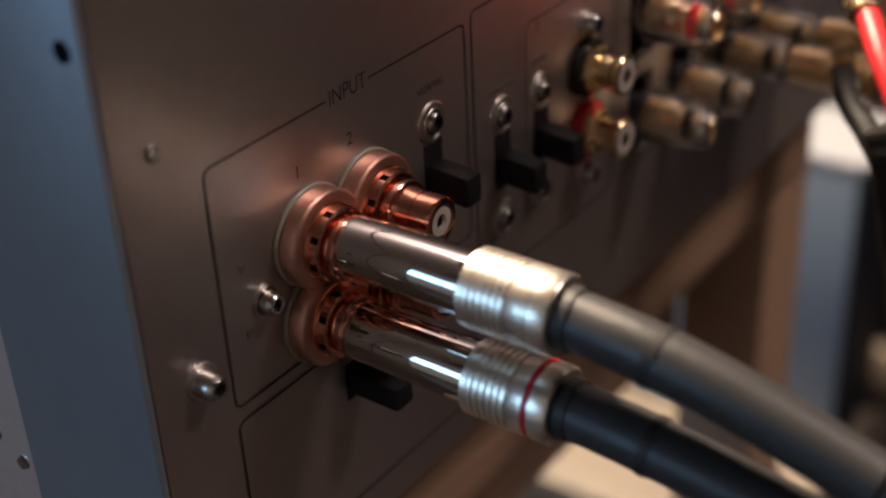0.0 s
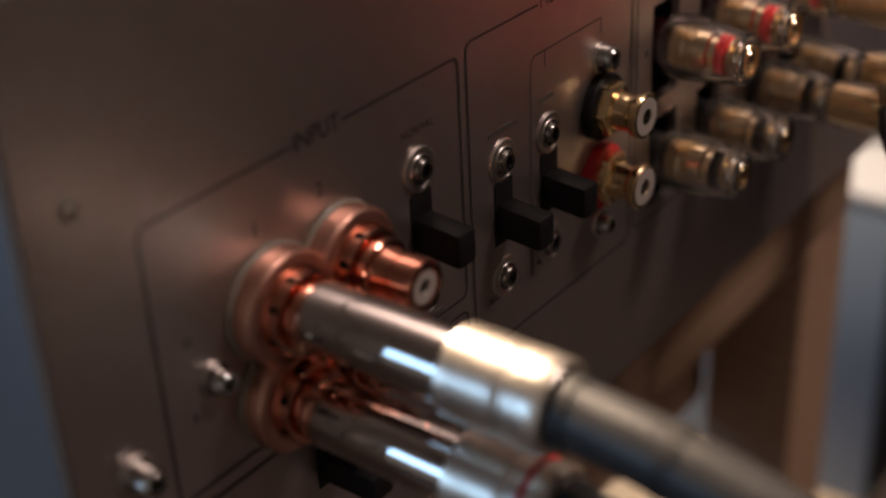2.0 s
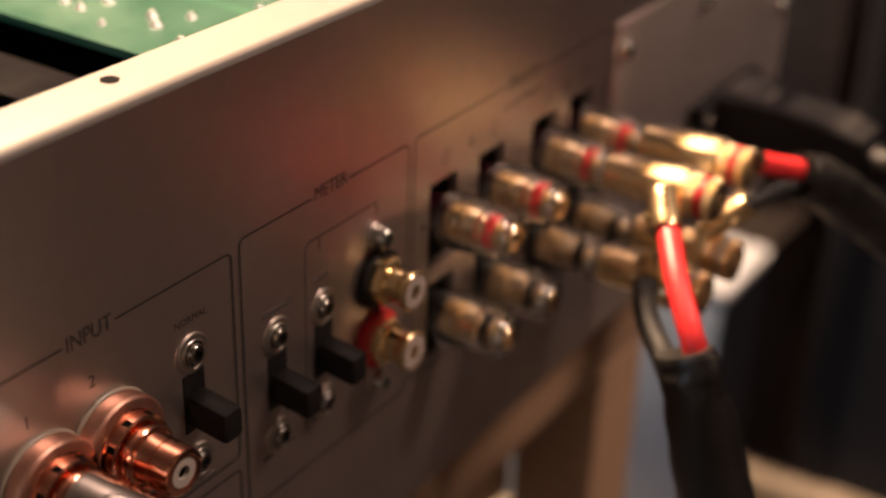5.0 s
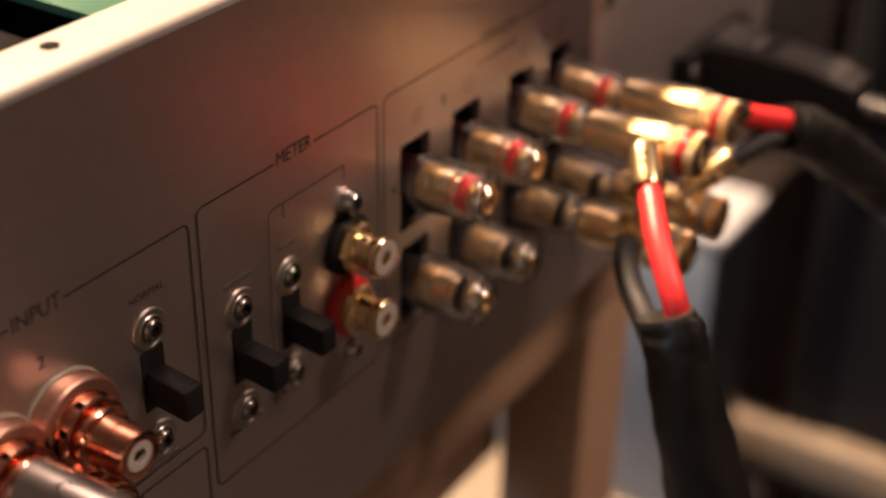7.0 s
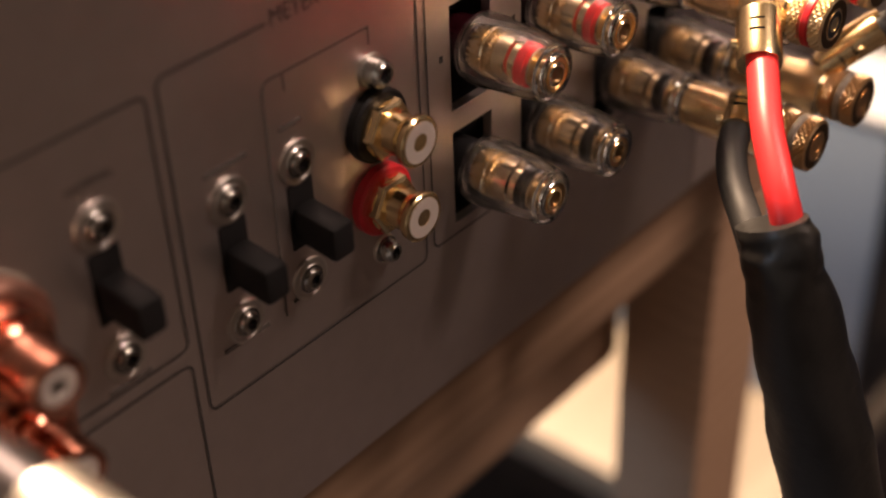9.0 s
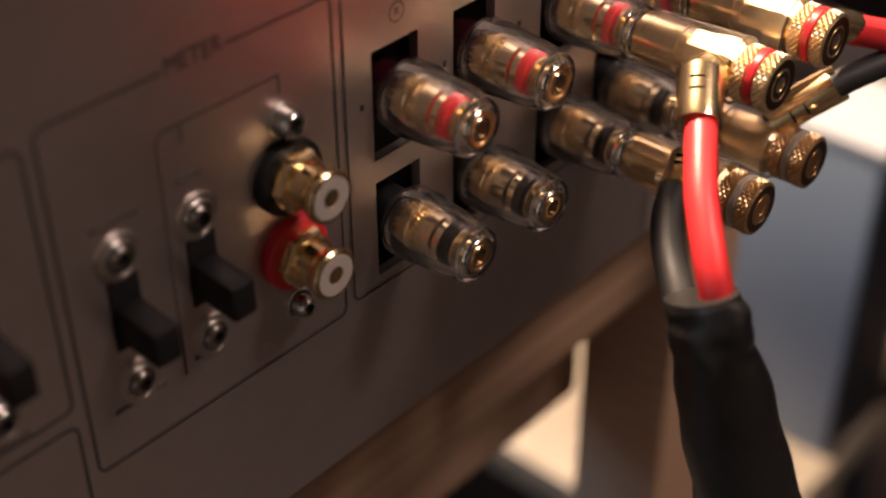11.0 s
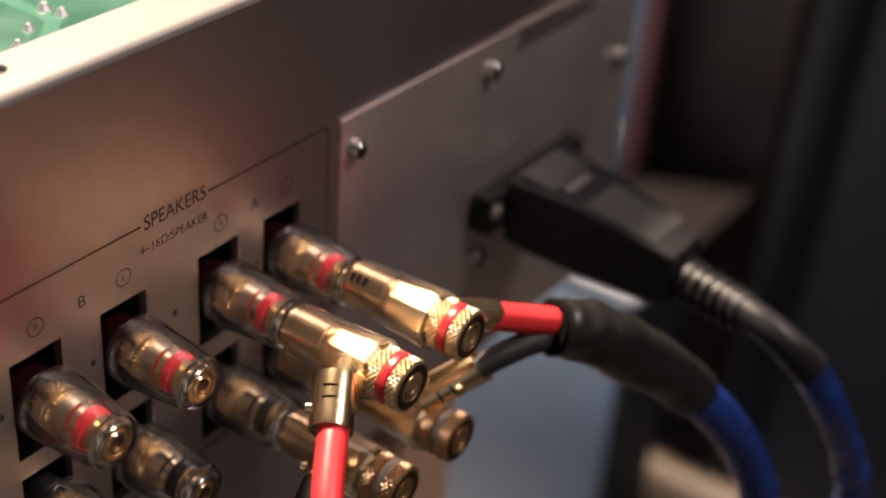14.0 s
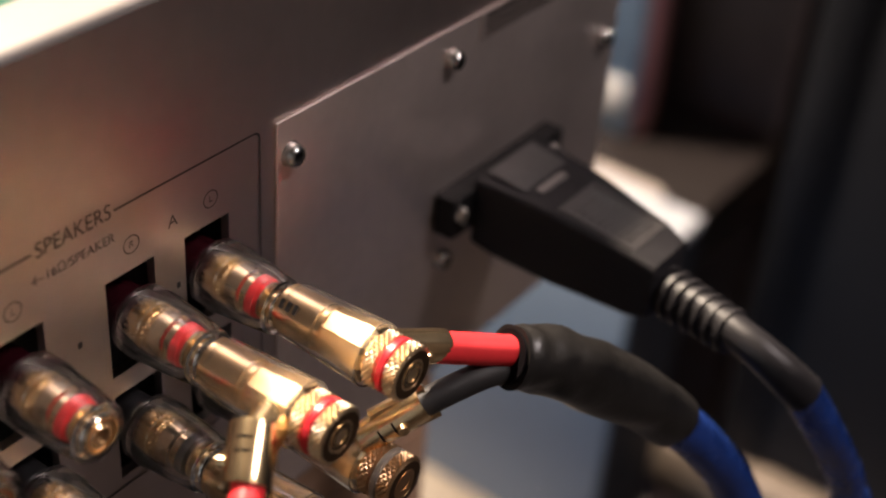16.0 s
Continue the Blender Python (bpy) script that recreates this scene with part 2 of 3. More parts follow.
def smooth_line(pts, per=8):
    """Catmull-Rom through the points."""
    p = [Vector(q) for q in pts]
    p = [2 * p[0] - p[1]] + p + [2 * p[-1] - p[-2]]
    out = []
    for i in range(1, len(p) - 2):
        for k in range(per):
            t = k / per
            out.append(0.5 * (2 * p[i] + (p[i + 1] - p[i - 1]) * t + (2 * p[i - 1] - 5 * p[i] + 4 * p[i + 1] - p[i + 2]) * t * t
                              + (3 * p[i] - p[i - 1] - 3 * p[i + 1] + p[i + 2]) * t ** 3))
    return out + [p[-2]]


def tube(pts, radius, n=18, per=8, flat=1.0, rough=0.0, bm=None, ribs=0):
    """A swept round (or flattened) body; radius is a number or one per point, spread along the line."""
    bm = bm or bmesh.new()
    line = smooth_line(pts, per) if per else [Vector(q) for q in pts]
    radii = [radius] * 2 if isinstance(radius, (int, float)) else radius
    flats = [flat] * len(radii) if isinstance(flat, (int, float)) else flat
    side = None
    rings = []
    for i, c in enumerate(line):
        d = (line[min(i + 1, len(line) - 1)] - line[max(i - 1, 0)]).normalized()
        if side is None:
            side = d.cross(Vector((0.3, 0.5, 1))).normalized()
        side = (side - d * side.dot(d)).normalized()
        up = d.cross(side)
        f = i / (len(line) - 1) * (len(radii) - 1)
        j = min(int(f), len(radii) - 2)
        r = radii[j] * (1 - f + j) + radii[j + 1] * (f - j)
        wide = flats[j] * (1 - f + j) + flats[j + 1] * (f - j)
        if ribs and i % 2:
            r *= 1 - 0.06 * ribs
        ring = []
        for k in range(n):
            a = 2 * math.pi * k / n
            w = 1 + rough * noise.noise(Vector((math.cos(a) * 1.4, math.sin(a) * 1.4, i * 0.22)))
            ring.append(bm.verts.new(c + (side * math.cos(a) * wide + up * math.sin(a)) * r * w))
        rings.append(ring)
    for a, b in zip(rings, rings[1:]):
        for k in range(n):
            bm.faces.new((a[k], a[(k + 1) % n], b[(k + 1) % n], b[k]))
    bm.faces.new(rings[0][::-1])
    bm.faces.new(rings[-1])
    return bm


def line_strip(pts, w=0.042, y=-0.015, closed=False, bm=None):
    """A printed line on the panel: flat quads of constant width along points (x, z)."""
    bm = bm or bmesh.new()
    p = [Vector((a, b)) for a, b in pts]
    n = len(p)
    left, right = [], []
    for i in range(n):
        a, b = p[(i - 1) % n if closed else max(i - 1, 0)], p[(i + 1) % n if closed else min(i + 1, n - 1)]
        d = (b - a).normalized()
        o = Vector((-d.y, d.x)) * w / 2
        left.append(bm.verts.new((p[i].x + o.x, y, p[i].y + o.y)))
        right.append(bm.verts.new((p[i].x - o.x, y, p[i].y - o.y)))
    for i in range(n if closed else n - 1):
        j = (i + 1) % n
        bm.faces.new((left[i], left[j], right[j], right[i]))
    return bm


def round_corner(cx, cz, r, a0, a1, k=5):
    return [(cx + r * math.cos(radians(a0 + (a1 - a0) * i / k)), cz + r * math.sin(radians(a0 + (a1 - a0) * i / k))) for i in range(k + 1)]


def frame_line(x0, x1, z0, z1, gap=None, r=0.16):
    """A rounded printed frame, its top line open between gap[0] and gap[1]."""
    pts = (round_corner(x1 - r, z1 - r, r, 90, 0) + round_corner(x1 - r, z0 + r, r, 0, -90)
           + round_corner(x0 + r, z0 + r, r, -90, -180) + round_corner(x0 + r, z1 - r, r, 180, 90))
    if gap:
        return line_strip([(gap[1], z1)] + pts + [(gap[0], z1)])
    return line_strip(pts, closed=True)


def lettering(text, x, z, size, parent, material=INK, y=-0.016, width=None):
    """Flat printed characters on the panel, centred on (x, z)."""
    cu = bpy.data.curves.new("lettering", "FONT")
    cu.body, cu.size, cu.align_x, cu.align_y = text, size * CM, "CENTER", "CENTER"
    tmp = new("lettering", cu)
    me = bpy.data.meshes.new_from_object(tmp.evaluated_get(bpy.context.evaluated_depsgraph_get()))
    bpy.data.objects.remove(tmp)
    xs = [v.co.x for v in me.vertices]
    k = width * CM / (max(xs) - min(xs)) if width and xs else 1
    me.transform(Matrix.Diagonal((k, 1, 1, 1)))
    me.transform(Matrix.Translation((x * CM, y * CM, z * CM)) @ Matrix.Rotation(radians(90), 4, "X"))
    me.materials.clear()
    me.materials.append(material)
    ob = new("lettering", me)
    ob.parent = parent
    return ob


# ---- the room ----
def slab(name, x0, x1, y0, y1, z0, z1, material, label):
    ob = part(name, box(x0, x1, y0, y1, z0, z1), material, None, label, 0)
    return tagged(ob, label, name.split("_")[0], kind="structure")


slab("floor", -200, 220, -190, 200, -78, -72, FLOORM, "dark wooden floor, darkened further so the panel reflects less")
# unseen walls and ceiling close the room; tones set to shape reflections
slab("ceiling", -200, 220, -190, 200, 175, 180, CEIL, "unseen taupe ceiling, kept dark for the reflections")
slab("wall_north", -200, 220, 200, 206, -72, 175, WALL, "unseen taupe wall, kept dark for the reflections")
slab("wall_south", -200, 220, -196, -190, -72, 175, SHADEWALL, "unseen wall, darkened to dim the panel reflections")
slab("wall_east", 220, 226, -190, 200, -72, 175, BROWNWALL, "unseen brown wall, lightened for the panel reflections")
bm = bmesh.new()
for y0, y1, z0, z1 in ((-190, 20, -72, 175), (130, 200, -72, 175), (20, 130, -72, 10), (20, 130, 60, 175)):
    box(-206, -200, y0, y1, z0, z1, bm=bm)
tagged(part("wall_west", bm, BLUEWALL, None, "", 0), "unseen grey-blue wall with a window opening, toned for the side lip", "wall", kind="structure")

# ---- the amplifier ----
amp = thing("amplifier", "champagne metal power amplifier with its lid off, on the rack", "amplifier", at=(0, 0, -4))
AZ = 4.0   # the amplifier's parts are given from its base at z = -4


def apart(name, bm, material, label="", parent=None, smooth=35):
    """A part of the amplifier, given in the room's centimetres."""
    if parent is None:
        bm.transform(Matrix.Translation((0, 0, AZ)))
        return part(name, bm, material, amp, label, smooth)
    bm.transform(Matrix.Translation((0, 0, AZ)))
    return part(name, bm, material, parent, label, smooth)


XL, XR, ZB, ZT = -12.9, 23.0, -1.75, 10.96
POSTS = (2.55, 4.53, 6.93, 8.74)
HOLES = [(x - 0.55, x + 0.55, z0, z1) for x in POSTS for z0, z1 in ((4.29, 6.34), (1.9, 3.85))]
xs = sorted({XL, XR, *(h[0] for h in HOLES), *(h[1] for h in HOLES)})
zs = sorted({ZB, ZT, 4.29, 6.34, 1.9, 3.85})
bm = bmesh.new()
for y in (0.0, 0.2):
    grid = {(a, c): bm.verts.new((a, y, c)) for a in xs for c in zs}
    for a, b in zip(xs, xs[1:]):
        for c, d in zip(zs, zs[1:]):
            if not any(h[0] <= a and b <= h[1] and h[2] <= c and d <= h[3] for h in HOLES):
                bm.faces.new((grid[a, c], grid[b, c], grid[b, d], grid[a, d]))
front, back = [v for v in bm.verts if v.co.y < 0.1], [v for v in bm.verts if v.co.y > 0.1]
pair = {(round(v.co.x, 4), round(v.co.z, 4)): v for v in back}
for e in [e for e in bm.edges if len(e.link_faces) == 1 and e.verts[0].co.y < 0.1]:
    a, b = e.verts
    bm.faces.new((a, b, pair[round(b.co.x, 4), round(b.co.z, 4)], pair[round(a.co.x, 4), round(a.co.z, 4)]))
apart("rear_panel", bm, PANEL, "satin champagne rear panel with cut-outs", smooth=0)

# the bent lips of the rear panel, with their rounded fold
bm = bmesh.new()
prof = [(0.0, -0.16)] + [(0.16 - 0.16 * math.cos(radians(a)), -0.16 + 0.16 * math.sin(radians(a))) for a in (15, 30, 45, 60, 75, 90)] + [(1.22, 0.0), (1.22, -0.14), (0.3, -0.14), (0.2, -0.16)]
ends = []
for x in (XL, XR):
    ends.append([bm.verts.new((x, a - 0.001, ZT + 0.16 + b)) for a, b in prof])
for k in range(len(prof)):
    j = (k + 1) % len(prof)
    bm.faces.new((ends[0][k], ends[0][j], ends[1][j], ends[1][k]))
bm.faces.new(ends[0]), bm.faces.new(ends[1][::-1])
lip = apart("top_lip", bm, LIPM, "pale folded top lip")
for x in (-6.12, 3.0, 12.0, 20.5):
    bm = bmesh.new()
    # a flat near-black disc stands in for the hole and its shade
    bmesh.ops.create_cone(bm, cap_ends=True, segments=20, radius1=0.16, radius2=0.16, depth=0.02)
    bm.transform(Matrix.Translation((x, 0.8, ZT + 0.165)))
    apart("screw_hole_disc", bm, VOID, "", lip)
bm = box(XL - 0.17, XL - 0.003, 0.0, 3.45, ZB, ZT + 0.2, 0.07)
side = apart("side_lip", bm, SIDEM, "smooth folded side lip")
for y, z in ((0.36, 10.02), (0.6, -0.9)):
    # side holes likewise: dark discs laid on, no depth cut
    bm = bmesh.new()
    bmesh.ops.create_cone(bm, cap_ends=True, segments=24, radius1=0.17, radius2=0.17, depth=0.02)
    bm.transform(Matrix.Translation((XL - 0.175, y, z)) @ Matrix.Rotation(radians(90), 4, "Y"))
    apart("screw_hole_disc", bm, VOID, "", side)
chas = apart("chassis_side", box(XL, XL + 0.16, 3.45, 34, ZB, ZT - 0.6), PLATE, "brownish bare steel chassis side", smooth=0)
for y, z in ((3.95, 1.3), (4.6, 1.7), (4.3, 6.5)):
    bm = bmesh.new()
    bmesh.ops.create_cone(bm, cap_ends=True, segments=20, radius1=0.15, radius2=0.12, depth=0.06)
    bm.transform(Matrix.Translation((XL - 0.03, y, z)) @ Matrix.Rotation(radians(-90), 4, "Y"))
    apart("screw", bm, STEEL, "", chas)
apart("chassis_side", box(XR - 0.16, XR, 0.2, 34, ZB, ZT - 0.6), PLATE, smooth=0)
apart("front_panel", box(XL - 0.4, XR + 0.4, 34, 35, ZB - 0.2, ZT + 0.4, 0.1), PANEL)
apart("base_plate", box(XL + 0.16, XR - 0.16, 0.2, 34, ZB, ZB + 0.2), PLATE, smooth=0)
for x in (-6.6, 16.6):
    for y in (9, 30):
        bm = lathe([(0, 1.9), (0.2, 2.0), (1.9, 2.0), (2.25, 1.7)], 0, 0, 0)
        bm.transform(Matrix.Translation((x, y, ZB)) @ Matrix.Rotation(radians(90), 4, "X"))
        apart("foot", bm, BLACKR, "round black rubber foot")

# inside: boards seen past the lip, and black blocks added to keep it dark
pcb = apart("circuit_board", box(-2.0, 21.5, 3.5, 26, 9.32, 9.5), PCB, "green circuit board with bright solder joints", smooth=0)
rnd = random.Random(4)
spots = [(6.5, 4.4), (7.4, 4.5), (7.3, 4.9), (8.6, 5.3), (8.7, 4.6)]
while len(spots) < 120:
    q = (rnd.uniform(-1.6, 21), rnd.uniform(3.9, 12))
    if all((q[0] - a) ** 2 + (q[1] - b) ** 2 > 0.2 for a, b in spots):
        spots.append(q)
joint = None
for a, b in spots:
    if joint is None:
        bm = bmesh.new()
        bmesh.ops.create_cone(bm, cap_ends=True, segments=8, radius1=0.17, radius2=0.05, depth=0.16)
        joint = apart("solder_joint", bm, SOLDER, "", pcb)
        joint.data.transform(Matrix.Translation((0, 0, -AZ * CM)))
        ob = joint
    else:
        ob = new("solder_joint", joint.data)
        ob.parent = pcb
    ob.location = (a * CM, b * CM, (AZ + 9.56) * CM)
    k = rnd.uniform(0.6, 1.15)
    ob.scale = (k, k, k)
TRACK = mat("pale_green_track", (0.022, 0.125, 0.075), 0.35, 0.0, 0.15, 60)
for i in range(7):
    x = 0.5 + i * 2.9
    pts = [(x, 3.7), (x + 0.8, 4.4), (x + 0.8, 6.5), (x + 2.2, 8.5), (x + 2.0, 12)]
    st = line_strip(pts, 0.9 if i % 2 else 0.35, 0.0)
    st.transform(Matrix(((1, 0, 0, 0), (0, 0, 1, 0), (0, 1, 0, 9.507), (0, 0, 0, 1))))
    apart("copper_track", st, TRACK, "", pcb, 0)
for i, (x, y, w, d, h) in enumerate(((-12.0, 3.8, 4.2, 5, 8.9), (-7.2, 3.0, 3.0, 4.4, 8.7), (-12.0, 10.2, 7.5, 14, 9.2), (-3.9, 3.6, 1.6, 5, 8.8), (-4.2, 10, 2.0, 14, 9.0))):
    apart("internal_block", box(x, x + w, y, y + d, 7.4, h, 0.12), VOID, "internal block, its near-black colour standing in for shade")
# made-up filler over the whole base; hides lit metal below the boards
apart("dark_filler", box(-12.5, 21.0, 2.0, 33.4, ZB + 0.2, 7.4, 0.3), VOID, "added black block that keeps the inside dark")
apart("ribbon_connector", box(-2.2, -1.3, 3.2, 3.9, 5, 9.0, 0.06), PALEBLUE, "pale blue internal connector")

# printed frames and words
for x0, x1, z0, z1, gap in ((-11.25, -4.37, 3.02, 7.5, (-8.34, -7.22)), (-11.25, -4.37, -0.9, 2.72, None),
                            (-4.15, 1.16, 1.55, 7.65, (-2.06, -0.9)), (1.37, 10.1, 1.67, 7.68, (5.01, 6.68))):
    apart("printed_frame", frame_line(x0, x1, z0, z1, gap), INK, "thin black printed frame", smooth=0)
apart("printed_frame", line_strip([(0.02, 6.76), (-2.14, 6.76)] + round_corner(-2.14, 6.6, 0.16, 90, 180) + [(-2.34, 2.4)], 0.04), GREYINK, "fine grey printed bracket", smooth=0)
apart("printed_frame", line_strip([(0.02, 6.78), (0.02, 6.45)], 0.04), GREYINK, smooth=0)
apart("printed_frame", line_strip([(-1.86, 6.74), (-1.86, 6.45)], 0.04), GREYINK, smooth=0)
for text, x, z, size, w in (("INPUT", -7.78, 7.5, 0.42, 0.98), ("METER", -1.48, 7.69, 0.40, 1.02), ("SPEAKERS", 5.85, 7.69, 0.42, 1.52),
                            ("4~16Ω/SPEAKER", 5.8, 7.17, 0.26, 1.7), ("B", 3.59, 6.83, 0.34, None), ("A", 7.93, 6.84, 0.34, None),
                            ("NORMAL", -5.49, 6.66, 0.2, 0.82), ("1", -9.2, 6.56, 0.34, None), ("2", -7.83, 6.6, 0.34, None)):
    lettering(text, x, z + AZ, size, amp, INK, width=w)
for text, x in (("R", 2.6), ("L", 4.55), ("R", 6.99), ("L", 8.84)):
    lettering(text, x, 6.85 + AZ, 0.2, amp, GREYINK)
    apart("printed_ring", line_strip([(x + 0.17 * math.cos(a * math.pi / 12), 6.85 + 0.17 * math.sin(a * math.pi / 12)) for a in range(24)], 0.025, closed=True), GREYINK, smooth=0)
for x0, x1, z, h in ((-3.6, -2.74, 5.76, 0.09), (-2.05, -1.58, 5.84, 0.09), (-3.7, -2.73, 2.49, 0.08), (-2.14, -1.85, 2.59, 0.08),
                     (-5.9, -5.1, 3.12, 0.07), (-10.76, -10.64, 5.5, 0.13), (-10.78, -10.66, 4.25, 0.13)):
    apart("printed_caption", box(x0, x1, -0.016, -0.004, z - h / 2, z + h / 2), GREYINK, "unreadable small caption", smooth=0)
for x in (1.75, 3.75, 5.75, 8.0):
    apart("printed_mark", box(x - 0.04, x + 0.04, -0.016, -0.004, 5.38, 5.5), INK, smooth=0)


# screws, each on a clear washer film
def screw(x, z, washer=0.40, head=0.215, h=0.17, film=True):
    if film:
        w = apart("screw_washer", lathe([(0, washer), (0.035, washer), (0.05, washer - 0.02), (0.05, washer - 0.07), (0.038, washer - 0.085), (0.038, 0.27), (0.055, 0.255)], x, 0, z, 36), WASHER, "pale zinc washer")
        apart("washer_edge", lathe([(0.04, 0.26), (0.075, 0.25), (0.08, 0.2)], x, 0, z), DARKSTEEL, "", w)
    bm = lathe([(0.03, head), (h * 0.55, head), (h * 0.85, head * 0.9), (h, head * 0.72), (h, head * 0.5), (h - 0.08, head * 0.45)], x, 0, z, 28)
    sc = apart("screw", bm, STEEL if h > 0.25 else DARKSTEEL, "socket screw")
    apart("socket", lathe([(h - 0.075, head * 0.44), (h - 0.07, head * 0.44)], x, 0, z, 6), VOID, "", sc)


for x, zt, zb in ((-5.5, 5.96, 3.6), (-3.2, 5.17, 2.84), (-1.75, 5.13, 2.85)):
    screw(x, zt)
    screw(x, zb)
    zc = (zt + zb) / 2 + 0.16
    sw = apart("switch_slot", box(x - 0.28, x + 0.28, -0.03, 0.15, zc - 0.62, zc + 0.62, 0.03), BLACKP, "black switch slot")
    bm = box(x - 0.24, x + 0.24, -0.95, 0.0, zc - 0.42, zc + 0.22, 0.09)
    for v in bm.verts:
        if v.co.y < -0.5:
            v.co.z -= 0.06
    apart("switch_knob", bm, BLACKP, "black slide switch knob", sw)
sw = apart("switch_slot", box(-8.5, -7.9, -0.03, 0.1, 1.45, 2.25, 0.03), BLACKP)
apart("switch_knob", box(-8.45, -7.95, -1.15, 0.0, 1.6, 2.1, 0.07), BLACKP, "black switch knob", sw)
screw(0.04, 5.98, 0.3, 0.26, 0.34)
screw(0.06, 2.44, 0.28, 0.2, 0.3)
screw(-10.29, 4.67, 0.3, 0.22, 0.3)
screw(-11.9, 4.0, 0.34, 0.25, 0.42)
screw(-12.15, 8.2, 0.2, 0.14, 0.06, False)

# the separate plate that carries the mains inlet
plate = apart("mains_plate", box(10.5, XR - 0.05, -0.07, -0.004, ZB + 0.15, 7.67, 0.035), PLATE, "separate satin aluminium mains plate")
for x, z in ((10.85, 6.9), (15.85, 6.95), (22.35, 5.1), (16.0, 1.75)):
    screw(x, z, 0.36, 0.24, 0.30)
LABELM = mat("dark_brown_label", (0.030, 0.024, 0.022), 0.5, 0.0, 0.1, 40)
lab = apart("rating_label", box(16.8, 20.9, -0.09, -0.072, 7.0, 7.62), mat("brown_foil_label", (0.46, 0.39, 0.36), 0.45, 0.7, 0.1, 40), "brown rating label with unreadable dark lines", smooth=0)
for z0, z1, xe in ((7.47, 7.58, 18.9), (7.33, 7.40, 20.6), (7.22, 7.28, 20.2), (7.08, 7.15, 20.6)):
    apart("label_line", box(17.0, xe, -0.1, -0.092, z0, z1), LABELM, "", lab, 0)
bm = box(15.6, 20.05, -0.62, -0.06, 2.0, 4.3, 0.1)
for v in bm.verts:
    if v.co.x < 15.9 or v.co.x > 19.6:
        v.co.z = 3.25 + (v.co.z - 3.25) * 0.45
inlet = apart("mains_inlet", bm, BLACKP, "black mains inlet flange")
for x in (15.9, 19.6):
    apart("inlet_screw", lathe([(0.6, 0.22), (0.75, 0.2), (0.82, 0.1)], x, 0, 3.27, 18), STEEL, "", inlet)


# gold meter sockets
def meter_socket(z, collar, label):
    s = apart("meter_socket", lathe([(0.1, 0.5), (0.3, 0.5), (0.32, 0.375), (0.70, 0.36), (0.80, 0.375), (0.88, 0.44), (1.0, 0.455), (1.03, 0.43)], 0.02, 0, z), GOLD, label)
    apart("collar", lathe([(0, 0.66), (0.16, 0.66), (0.2, 0.62), (0.2, 0.5)], 0.02, 0, z, 32), collar, "", s)
    apart("nut", lathe([(0.2, 0.54), (0.4, 0.54), (0.44, 0.48)], 0.02, 0, z, 6), GOLD, "", s, 20)
    apart("insulator", lathe([(0.98, 0.375), (1.04, 0.365), (1.04, 0.16), (0.98, 0.15)], 0.02, 0, z), WHITE, "", s)
    apart("contact", lathe([(0.9, 0.16), (1.0, 0.155), (1.02, 0.10), (0.99, 0.08)], 0.02, 0, z, 20), GREYW, "", s)


meter_socket(5.0, BLACKP, "gold phono socket with black collar")
meter_socket(3.53, REDP, "gold phono socket with red collar")


# copper input sockets
def input_socket(x, z):
    s = apart("input_socket", lathe([(0.44, 0.70), (0.46, 0.665), (0.52, 0.655), (0.70, 0.655), (0.73, 0.62), (0.74, 0.50), (0.80, 0.49), (0.82, 0.545), (0.92, 0.555),
                                     (0.95, 0.53), (0.96, 0.46), (1.00, 0.445), (1.25, 0.44), (1.258, 0.425), (1.275, 0.425), (1.283, 0.44), (1.60, 0.435), (1.67, 0.42), (1.69, 0.39),
                                     (1.69, 0.29), (1.60, 0.28)], x, 0, z, 40), COPPER, "polished copper phono socket")
    apart("flange", lathe([(0.1, 0.87), (0.14, 0.90), (0.38, 0.90), (0.43, 0.87), (0.45, 0.83), (0.45, 0.6)], x, 0, z, 48), COPPERM, "matt copper flange", s)
    apart("insulating_ring", lathe([(0, 0.91), (0.06, 0.93), (0.10, 0.90)], x, 0, z, 40), GREYW, "white insulating ring", s)
    apart("insulator", lathe([(1.58, 0.28), (1.675, 0.27), (1.675, 0.13), (1.60, 0.12)], x, 0, z, 24), WHITE, "", s)
    for a in (30, 75, 120, 165, 210, 255, 300, 345):
        bm = box(0.62, 0.662, -0.70, -0.55, -0.06, 0.06)
        bm.transform(Matrix.Translation((x, 0, z)) @ Matrix.Rotation(radians(a), 4, "Y"))
        apart("spanner_slot", bm, VOID, "", s, 0)


for x in (-9.05, -7.54):
    for z in (5.33, 3.78):
        input_socket(x, z)


